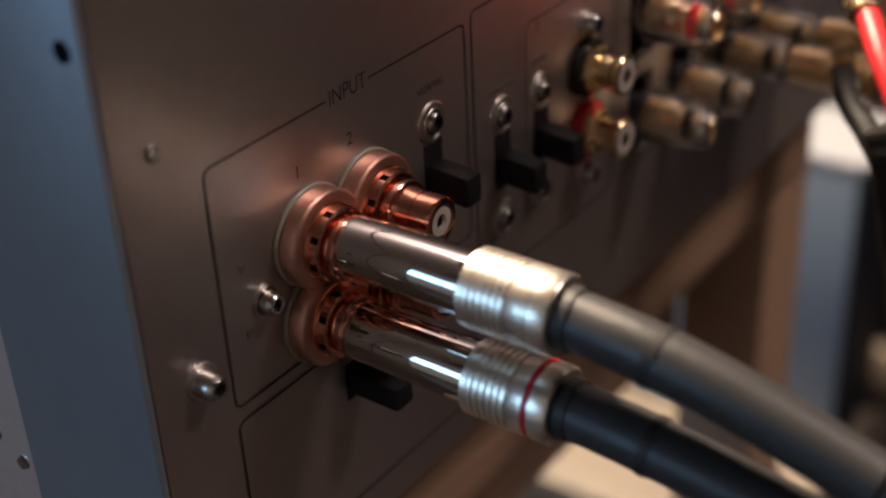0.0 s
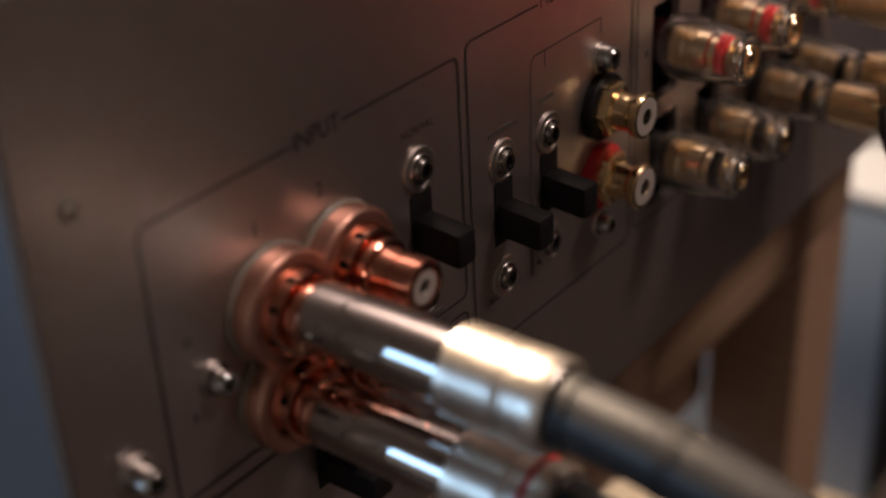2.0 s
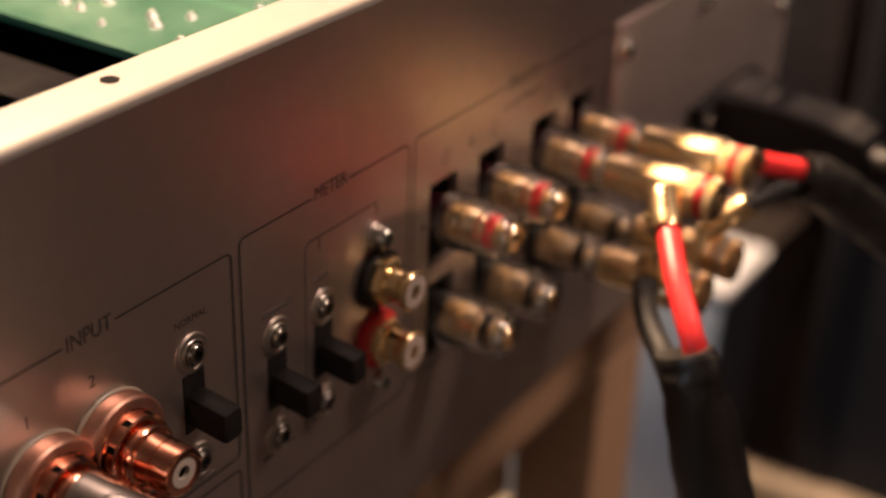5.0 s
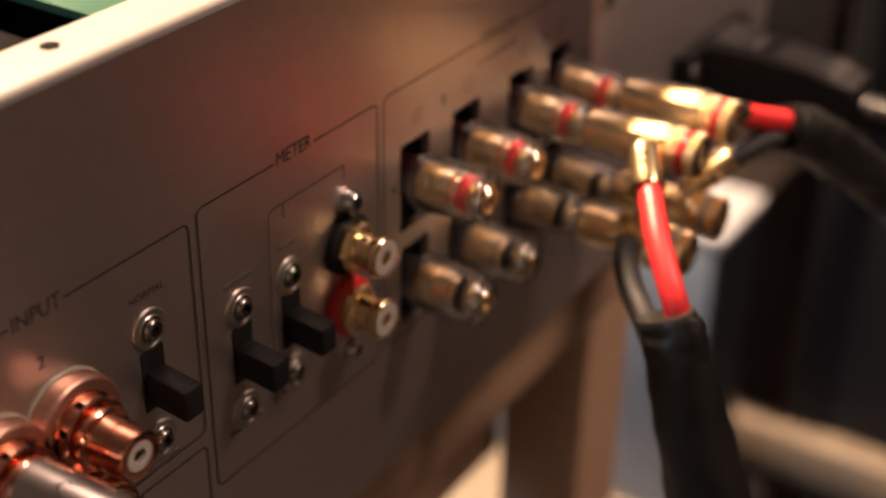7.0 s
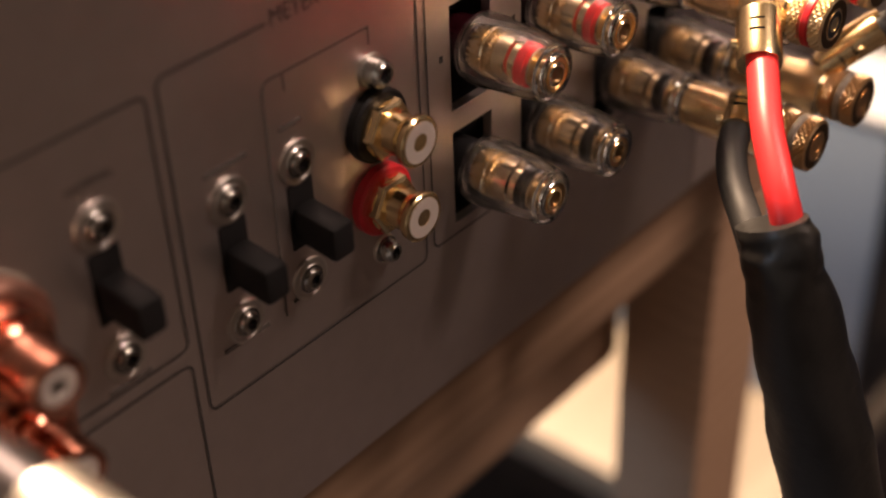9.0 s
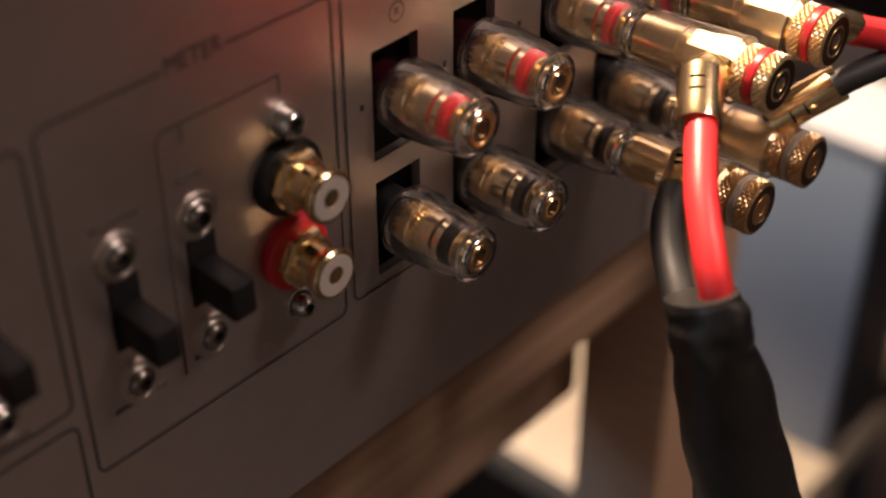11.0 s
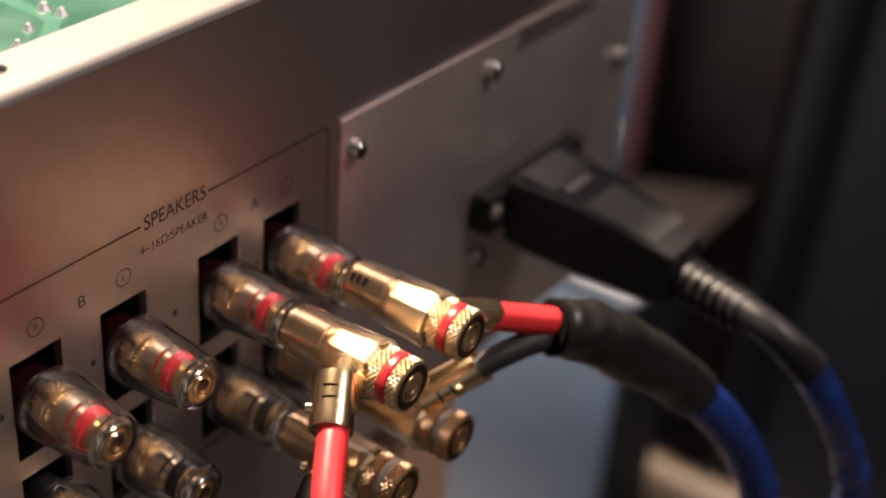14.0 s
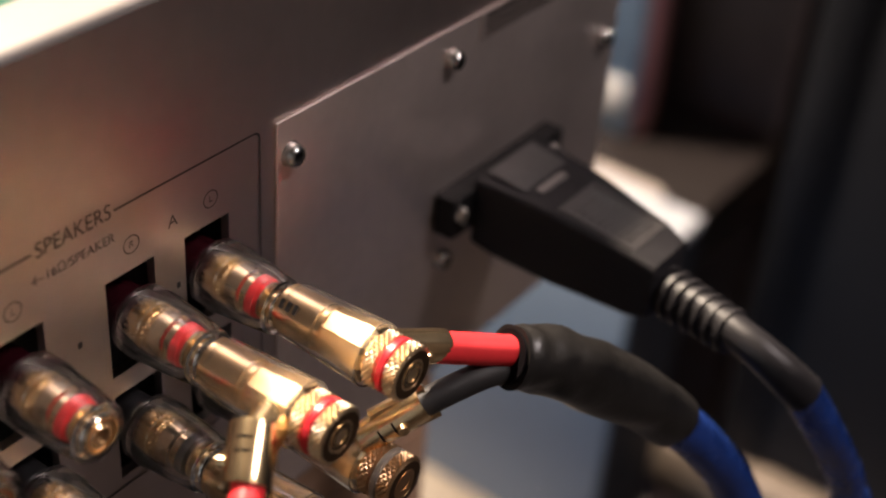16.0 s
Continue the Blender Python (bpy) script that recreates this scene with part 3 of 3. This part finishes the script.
# binding posts: a gold core inside a clear tapered shell
def binding_post(x, z, red):
    bm = lathe([(0.02, 0.40), (0.06, 0.52), (0.13, 0.60), (0.20, 0.655), (0.62, 0.66), (0.66, 0.635), (1.27, 0.59), (1.60, 0.55), (1.78, 0.525), (1.845, 0.49), (1.86, 0.44),
                (1.86, 0.36), (1.72, 0.36), (1.70, 0.43), (1.27, 0.475), (0.66, 0.515), (0.25, 0.53), (0.15, 0.48), (0.06, 0.40), (0.02, 0.40)], x, 0, z, 48, caps=False)
    bmesh.ops.remove_doubles(bm, verts=bm.verts, dist=0.0005)
    s = apart("binding_post", bm, CLEAR, "clear acrylic binding post with gold core")
    s.visible_shadow = False
    bm = lathe([(0.02, 0.22), (0.20, 0.26), (0.22, 0.40), (0.26, 0.44)], x, 0, z, 40)
    ridged(0.27, 0.50, 0.485, x, 0, z, 28, 0.06, bm)
    lathe([(0.50, 0.38), (0.53, 0.37), (0.545, 0.475), (0.575, 0.49), (0.60, 0.475), (0.61, 0.38)], x, 0, z, 40, bm)
    ridged(0.63, 0.77, 0.465, x, 0, z, 30, 0.055, bm)
    lathe([(0.76, 0.38), (0.79, 0.43), (0.82, 0.425), (1.06, 0.41), (1.09, 0.34), (1.24, 0.33), (1.25, 0.27), (1.50, 0.27), (1.51, 0.37), (1.56, 0.38), (1.58, 0.25), (1.80, 0.22)], x, 0, z, 40, bm)
    apart("core", bm, PALEGOLD, "", s)
    apart("colour_band", lathe([(1.255, 0.25), (1.26, 0.395), (1.43, 0.395), (1.435, 0.25)], x, 0, z, 48), REDW if red else BLACKP, "red band" if red else "black band", s)
    apart("socket_ring", lathe([(1.74, 0.34), (1.865, 0.355), (1.885, 0.34), (1.885, 0.30), (1.82, 0.29)], x, 0, z, 36), PALEGOLD if red else STEEL, "", s)
    apart("socket_gap", lathe([(1.80, 0.29), (1.835, 0.288), (1.836, 0.20)], x, 0, z, 32), BRONZE, "", s)
    apart("sleeve", lathe([(1.72, 0.20), (1.87, 0.215), (1.89, 0.20), (1.89, 0.15), (1.7, 0.14)], x, 0, z, 32), PALEGOLD if red else GOLD, "", s)
    apart("bore", lathe([(1.6, 0.10), (1.74, 0.142), (1.84, 0.145)], x, 0, z, 24), DARKBRONZE, "", s)
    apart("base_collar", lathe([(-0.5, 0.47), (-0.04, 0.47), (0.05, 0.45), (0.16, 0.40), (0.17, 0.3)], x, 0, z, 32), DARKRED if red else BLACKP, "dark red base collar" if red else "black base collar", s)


for x in POSTS:
    for z, red in ((5.42, True), (2.92, False)):
        binding_post(x, z, red)
# added box behind the cut-outs blocks light and keeps the holes dark
for x in (1.3, 10.0):
    apart("blocker_cheek", box(x, x + 0.2, 0.21, 1.7, 1.0, 7.2), BLACKP, "", smooth=0)
apart("blocker_top", box(1.5, 10.0, 0.21, 1.7, 7.0, 7.2), BLACKP, "added black cover that keeps light out of the cut-outs", smooth=0)
apart("blocker_floor", box(1.5, 10.0, 0.21, 1.7, 0.8, 1.0), BLACKP, "", smooth=0)
apart("blocker_back", box(1.5, 10.0, 1.5, 1.7, 1.0, 7.0), BLACKP, "added black backing that keeps the terminal cut-outs dark", smooth=0)

# ---- input leads ----
def input_lead(x, z, band, droop, label):
    t = thing("input_lead", label, "cable", "input leads", at=(x, 0, z))
    b = part("plug_barrel", lathe([(0.93, 0.44), (0.96, 0.49), (1.1, 0.53), (2.6, 0.54), (3.42, 0.56), (3.44, 0.50)], n=48), CHROME, t, "mirror chrome barrel")
    part("plug_tip", lathe([(0.9, 0.40), (0.93, 0.43), (0.95, 0.40)]), SATIN, b)
    prof = [(3.45, 0.54), (3.47, 0.66), (3.58, 0.66), (3.59, 0.64)]
    for k in range(6):
        a = 3.60 + k * 0.125
        prof += [(a, 0.64), (a + 0.02, 0.665), (a + 0.085, 0.665), (a + 0.105, 0.64)]
    prof += [(4.36, 0.655), (4.62, 0.66), (4.63, 0.63), (4.72, 0.63), (4.73, 0.66), (5.0, 0.66), (5.06, 0.62), (5.07, 0.5)]
    bm = lathe(prof, n=56)
    kn = part("grip_ring", bm, SATIN, t, "ridged satin nickel grip ring")
    part("colour_band", lathe([(4.632, 0.64), (4.64, 0.668), (4.71, 0.668), (4.718, 0.64)], n=48), band, kn)
    part("boot", lathe([(5.05, 0.50), (5.1, 0.52), (5.3, 0.50)]), BLACKR, t)
    pts = [(0, -5.25, 0), (0.0, -6.4, -0.12 * droop), (0.02, -7.9, -0.42 * droop), (0.1, -10, -1.1 * droop), (0.4, -13, -2.8), (1.5, -17, -8), (3, -20, -22), (4, -18, -50), (5, -5, -77 - z + 5)]
    part("cable", tube(pts[:4], [0.47, 0.48, 0.47, 0.47], 24, 10), BOOT, t, "grey-black cable jacket")
    part("cable_ring", tube([(0, -6.55, -0.14 * droop), (0.0, -6.7, -0.17 * droop)], 0.5, 24, 2), BLACKR, t)
    part("cable_tail", tube(pts[3:], 0.46, 20, 10), BOOT, t)


input_lead(-9.05, 5.42, SATIN, 1.0, "chrome phono plug with thick grey-black cable")
input_lead(-9.05, 3.72, REDP, 0.7, "chrome phono plug with red band and grey-black cable")


# ---- speaker leads ----
def banana(parent, x, z, red, root, out, r=0.31):
    """A stacking plug pushed into a post, with a knurled end and a side sleeve from root to out."""
    p = part("banana_plug", lathe([(1.86, 0.30), (1.9, 0.40), (1.96, 0.455), (2.02, 0.455), (2.80, 0.455), (2.82, 0.42), (2.93, 0.42), (2.95, 0.445)], x, 0, z, 40), GOLD, parent, "gold plug body")
    bm = lathe([(2.95, 0.43), (2.97, 0.455), (3.3, 0.48), (3.72, 0.545), (3.86, 0.53), (3.95, 0.45)], x, 0, z, 8)
    part("plug_block", bm, GOLD, p, "", 20)
    cover = part("clear_sleeve", hollow(2.10, 3.90, 0.515, 0.60, 0.035, x, 0, z), CLEAR, p, "clear acrylic sleeve over the gold")
    cover.visible_shadow = False
    for k in range(3 if red and x > 8 else 0):
        c = box(x - 0.475, x - 0.46, -2.42 + 0.15 * k, -2.34 + 0.15 * k, z - 0.02, z + 0.16)
        c.transform(Matrix.Translation((x, 0, z)) @ Matrix.Rotation(radians(38), 4, "Y") @ Matrix.Translation((-x, 0, -z)))
        part("printed_mark", c, INK, p, "", 0)
    bm = knurl(3.96, 4.22, 0.505, x, 0, z, 48, 5, 0.024)
    knurl(4.39, 4.66, 0.505, x, 0, z, 48, 5, 0.024, bm)
    lathe([(4.2, 0.46), (4.42, 0.46)], x, 0, z, 32, bm)
    part("knurled_end", bm, GOLDK if red else BRONZE, p)
    part("colour_band", lathe([(4.24, 0.49), (4.26, 0.51), (4.36, 0.51), (4.38, 0.49)], x, 0, z, 40), REDP if red else GREYW, p, "red ring" if red else "white ring")
    part("end_face", lathe([(4.62, 0.46), (4.672, 0.44), (4.672, 0.30), (4.60, 0.26)], x, 0, z, 32), DARKBRONZE, p)
    part("end_socket", lathe([(4.5, 0.26), (4.67, 0.25), (4.67, 0.14), (4.5, 0.13)], x, 0, z, 28), GOLD if red else BRONZE, p)
    # near-black plug gives the bore its shade
    part("bore_shade_disc", lathe([(4.4, 0.13), (4.6, 0.13)], x, 0, z, 20), VOID, p)
    a, b = Vector(root), Vector(out)
    d = (b - a).normalized()
    part("wire_sleeve", tube([a - d * 0.12, a - d * 0.08, a, b - d * 0.02, b], [r - 0.08, r - 0.015, r, r, r - 0.025], 28, 3), GOLD, p)
    part("sleeve_joint", tube([Vector((x, -3.45, z)), a + d * 0.3], [0.36, r - 0.04], 20, 3), GOLD, p)
    # dark disc paints the shade in the sleeve's open mouth
    part("mouth_shade_disc", tube([b - d * 0.03, b + d * 0.012], r - 0.05, 24, 2), VOID, p)
    e = d.cross(Vector((0.62, 0.5, -0.6))).normalized()
    f = e.cross(d).normalized()
    f = f if f.dot(Vector((-0.62, -0.5, 0.6))) > 0 else -f
    for k in (0.25, 0.5):
        c = a.lerp(b, k) + f * (r - 0.01)
        part("sleeve_slot", tube([c - e * 0.22 - f * 0.05, c - e * 0.1 - f * 0.005, c + e * 0.02 + f * 0.008], [0.02, 0.02, 0.018], 8, 3), VOID, p)
    q = a.lerp(b, 0.6)
    s = d.cross(Vector((0, 0, 1))).normalized()
    part("set_screw", tube([q + s * (r - 0.05), q + s * (r + 0.08)], [0.11, 0.10], 14, 2), GOLD, p)


lead = thing("speaker_lead", "red and black speaker lead in black heat shrink, hanging down", "cable", "speaker leads")
T3 = (5.35, -4.12, 5.18)
B3 = (5.45, -3.75, 3.62)
banana(lead, 6.93, 5.42, True, (6.0, -3.68, 5.58), T3, 0.40)
banana(lead, 6.93, 2.92, False, (6.35, -3.35, 3.6), B3)
part("red_wire", tube([(5.5, -4.07, 5.25), (4.95, -4.45, 5.05), (4.2, -5.0, 4.68), (3.62, -5.6, 4.15), (3.4, -5.95, 3.6), (3.35, -6.05, 3.0)], 0.275, 20, 8), REDW, lead, "bright red silicone wire")
part("black_wire", tube([(5.5, -3.74, 3.6), (4.95, -3.98, 3.5), (4.38, -4.4, 3.3), (3.75, -5.05, 3.08), (3.3, -5.6, 2.7)], 0.28, 20, 8), BLACKR, lead, "black wire")
bm = tube([(3.32, -5.72, 3.62), (3.3, -5.9, 3.25), (3.32, -6.05, 2.7), (3.5, -6.4, 1.4), (3.75, -6.9, -0.6), (4.0, -7.5, -3.0), (4.5, -8.2, -6)],
          [0.40, 0.52, 0.62, 0.78, 0.86, 0.86, 0.8], 28, 8, [1.75, 1.4, 1.12, 1.06, 1.06, 1.06, 1.06], 0.10)
part("heat_shrink", bm, SHRINK, lead, "wrinkled black heat-shrink sleeve")
part("outer_jacket", tube([(4.45, -8.1, -5.6), (5, -9, -10), (6.5, -11, -22), (7, -12, -45), (10, -6, -68), (16, 2, -71.3), (40, 10, -71.3)], 0.6, 18, 8), BLUED, lead, "deep blue braided jacket")

lead = thing("speaker_lead", "red and black speaker lead in grey-black heat shrink, blue jacket", "cable", "speaker leads")
banana(lead, 8.74, 5.52, True, (8.95, -3.95, 5.6), (9.95, -4.34, 5.22))
banana(lead, 8.74, 3.02, False, (8.8, -3.75, 3.55), (9.5, -4.36, 4.18))
bm = bmesh.new()
for k in range(5):
    o = Vector((0.0, 0.1, 0.2)) * math.cos(k * 1.26) + Vector((0.12, -0.14, 0.05)) * math.sin(k * 1.26)
    tube([Vector((8.85, -3.85, 3.75)) + o * 1.2, Vector((9.62, -4.42, 4.22)) + o * 1.2], 0.11, 8, 2, bm=bm)
part("ridged_sleeve", bm, GOLD, lead, "ridged gold crimp sleeve")
part("red_wire", tube([(9.85, -4.32, 5.24), (10.4, -4.6, 5.02), (11.2, -5.05, 4.72), (11.9, -5.4, 4.4)], 0.29, 20, 8), REDW, lead, "bright red silicone wire")
part("black_wire", tube([(9.45, -4.32, 4.15), (10.1, -4.65, 4.35), (10.8, -4.95, 4.42), (11.8, -5.3, 4.15)], 0.26, 20, 8), BLACKR, lead, "black wire")
bm = tube([(11.15, -5.05, 4.62), (11.5, -5.2, 4.46), (12.2, -5.5, 4.05), (13.0, -5.9, 3.42), (14.0, -6.45, 2.55), (14.75, -6.9, 1.78)],
          [0.58, 0.60, 0.68, 0.70, 0.66, 0.60], 28, 8, 1.0, 0.10)
hs = part("heat_shrink", bm, SHRINK, lead, "wrinkled black heat-shrink sleeve")
# shade in the shrink's open end, as a dark disc
part("mouth_shade_disc", tube([(11.10, -5.03, 4.65), (11.13, -5.045, 4.635)], 0.5, 24, 2), VOID, hs)
part("outer_jacket", tube([(14.6, -6.8, 1.95), (15.4, -7.4, 0.9), (16.2, -8.0, -0.5), (16.8, -8.5, -2.6), (17.2, -9, -8), (17.5, -9.5, -30), (19, -6, -60), (24, 4, -71.3), (45, 14, -71.3)], 0.5, 20, 10, ribs=0.4), BLUEC, lead, "deep blue braided jacket")

# ---- mains lead ----
lead = thing("power_cord", "black moulded mains plug on a glossy blue cord", "cable")
bm = bmesh.new()
rings = []
for y, x0, x1, z0, z1 in ((-0.6, 16.4, 18.75, 2.2, 3.95), (-1.2, 16.35, 18.8, 2.15, 4.0), (-2.6, 16.4, 18.6, 2.1, 3.95), (-4.6, 16.5, 18.15, 2.15, 3.74), (-5.1, 16.55, 18.0, 2.25, 3.62), (-5.2, 16.7, 17.75, 2.4, 3.45)):
    r = 0.14
    ring = []
    for cx, cz, a0 in ((x1 - r, z1 - r, 0), (x0 + r, z1 - r, 90), (x0 + r, z0 + r, 180), (x1 - r, z0 + r, 270)):
        for k in range(4):
            a = radians(a0 + 30 * k)
            ring.append(bm.verts.new((cx + r * math.cos(a), y, cz + r * math.sin(a))))
    rings.append(ring)
for a, b in zip(rings, rings[1:]):
    for k in range(16):
        bm.faces.new((a[k], a[(k + 1) % 16], b[(k + 1) % 16], b[k]))
bm.faces.new(rings[0][::-1]), bm.faces.new(rings[-1])
plug = part("plug_body", bm, PLUGP, lead, "black moulded plug body")
part("moulded_tab", box(16.9, 17.9, -2.05, -1.85, 3.94, 4.03, 0.03), mat("pale_grey_plastic", (0.20, 0.18, 0.17), 0.35), plug, "pale moulded tab")
# lighter tone than the body, for the mouldings on the plug's top
TOPP = mat("lighter_black_plastic", (0.065, 0.060, 0.060), 0.5, 0.0, 0.25, 60, 0.25)


def top_bar(name, x0, x1, y0, y1, h, material):
    """A flat moulding on the sloping top of the plug."""
    bm = box(x0, x1, y0, y1, 0, h, 0.02)
    for v in bm.verts:
        v.co.z += 3.95 - (-2.6 - v.co.y) * 0.105 - 0.03
    return part(name, bm, material, plug)


top_bar("top_pad", 16.6, 18.1, -4.55, -2.6, 0.05, TOPP)
top_bar("pad_edge", 16.62, 16.72, -4.5, -2.65, 0.09, TOPP)
top_bar("pad_edge", 17.96, 18.06, -4.4, -2.65, 0.09, TOPP)
for k in range(8):
    top_bar("grip_rib", 16.85, 17.8, -2.98 - 0.19 * k, -2.90 - 0.19 * k, 0.085, TOPP)
top_bar("rear_pad", 16.62, 18.3, -1.75, -0.75, 0.03, TOPP)
line = [(17.15, -5.1, 2.85), (16.8, -6.2, 3.02), (16.4, -7.4, 3.1), (16.45, -8.2, 2.75), (16.8, -8.75, 2.15)]
part("strain_relief", tube(line, [0.42, 0.38, 0.37, 0.41, 0.44], 20, 8), PLUGP, lead, "black ribbed strain relief")
for k in range(7):
    c = Vector(line[0]).lerp(Vector(line[2]), 0.06 + 0.13 * k) + Vector((0, 0, -0.03))
    d = (Vector(line[2]) - Vector(line[0])).normalized()
    part("relief_ring", tube([c - d * 0.075, c - d * 0.05, c + d * 0.05, c + d * 0.075], [0.48, 0.58 - 0.012 * k, 0.57 - 0.012 * k, 0.46], 20, 1), PLUGP, plug)
part("cord", tube([(16.75, -8.7, 2.25), (17.4, -9.2, 1.0), (18.3, -9.5, -0.4), (19.0, -9.7, -1.7), (19.8, -9.9, -5), (20.5, -10, -25), (22, -6, -60), (27, 4, -71.4), (60, 12, -71.4)], 0.42, 20, 10), BLUEC, lead, "glossy blue cord jacket")

# ---- the rack under the amplifier ----
rack = thing("wooden_rack", "brown wooden equipment rack with open back", "rack", at=(0, 20, -72))


def rpart(name, x0, x1, y0, y1, z0, z1, material=WOOD, label=""):
    ob = part(name, box(x0, x1, y0 - 20, y1 - 20, z0 + 72, z1 + 72, 0.25), material, rack, label)
    return ob


rpart("top_shelf", -9.3, 19.3, 2.0, 40, -6.7, -4.0)
rpart("apron", -6.0, 16.0, 5.3, 7.2, -13.3, -6.7)
rpart("apron", -6.0, 16.0, 37.2, 39.1, -13.3, -6.7)
for x in (-9.3, 16.0):
    for y in (2.02, 36.7):
        rpart("leg", x, x + 3.3, y, y + 3.3, -72, -6.7)

low = thing("low_table", "pale wooden low table lit from above", "table", at=(47, 25, -72))
part("tabletop", box(-9.5, 9.5, -15.6, 30, 25.4, 28, 0.2), PALE, low)
for x in (-8.5, 6.0):
    for y in (-14, 26):
        part("leg", box(x, x + 2.5, y, y + 2.5, 0, 25.4, 0.2), PALE, low)

board = thing("storage_box", "blue-grey painted box on the low table, lit top and shaded end in its colours", "box", at=(49.5, 10, -44))
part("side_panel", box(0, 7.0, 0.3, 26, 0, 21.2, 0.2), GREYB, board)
# dark cap over the end: the shade on this side, as colour
part("shaded_end", box(0.15, 6.9, 0, 0.3, 0, 21.1, 0.05), NAVY, board, "end panel, its shade put into the dark colour")
# top coloured paler than the sides for the light falling on it
part("top_panel", box(-0.05, 7.05, -0.05, 26, 21.2, 22.0, 0.3), mat("lit_grey_top", (0.36, 0.38, 0.42), 0.5, 0.0, 0.08, 12, 0.1), board, "rounded top, lightened for the light from above")

shelf = thing("low_shelf", "taupe wooden shelf rail behind the rack", "shelf", at=(62, 0, -72))
part("board", box(-2, 0.5, -75, 16, 26.2, 30, 0.3), TAUPEW, shelf)
for y in (-70, 8):
    part("support", box(-1.8, 0.3, y, y + 3, 0, 26.2, 0.2), UMBER, shelf)

cab = thing("tall_cabinet", "dark navy lacquered cabinet standing beyond the rack", "cabinet", at=(62, -36, -42))
part("carcass", box(0, 25, -35, 44.2, 0, 110, 0.6), NAVY, cab)
part("side_trim", box(-0.4, 0, 41.5, 44, 0, 110, 0.15), NAVY, cab)

cab = thing("lacquered_cabinet", "dark umber glossy cabinet in the shade", "cabinet", at=(74, 34, -72))
part("carcass", box(0, 30, -21, 60, 0, 140, 0.6), UMBER, cab)
part("door", box(-0.8, 0, -12, 20, 3, 137, 0.3), UMBER, cab)

boxt = thing("record_sleeves", "pale blue card sleeves with a faded red edge", "record sleeve", at=(67.75, 22.0, -26.3))
part("blue_sleeve", box(-0.4, 2.5, -1.05, 25, 0, 75, 0.12), PALEBLUE, boxt)
part("red_sleeve", box(0.12, 1.75, -1.9, -1.1, 0.25, 75, 0.12), ROSE, boxt)
part("sticker", box(-0.47, -0.405, -0.6, 1.6, 1.6, 4.1, 0.02), mat("white_sticker", (0.80, 0.80, 0.80), 0.3), boxt)
rest = thing("side_table", "dark side table under card sleeves", "table", at=(67, 33, -72))
part("tabletop", box(-7.5, 6.2, -20.4, 21, 41.4, 45.7, 0.3), mat("dark_stained_top", (0.020, 0.016, 0.016), 0.42, 0.0, 0.3, 6), rest)
for x in (-3, 4):
    for y in (-13, 17):
        part("leg", box(x - 1, x + 1, y - 1, y + 1, 0, 41.4, 0.1), UMBER, rest)
# thin white slab stands in for the shine on the tabletop
bar = thing("shine_slab", "small white slab put in for a bright shine on the side table", "paper", at=(62.0, 17.85, -26.3))
part("white_slab", box(-0.9, 0.65, -2.5, 2.5, 0, 0.6, 0.05), WHITE, bar)
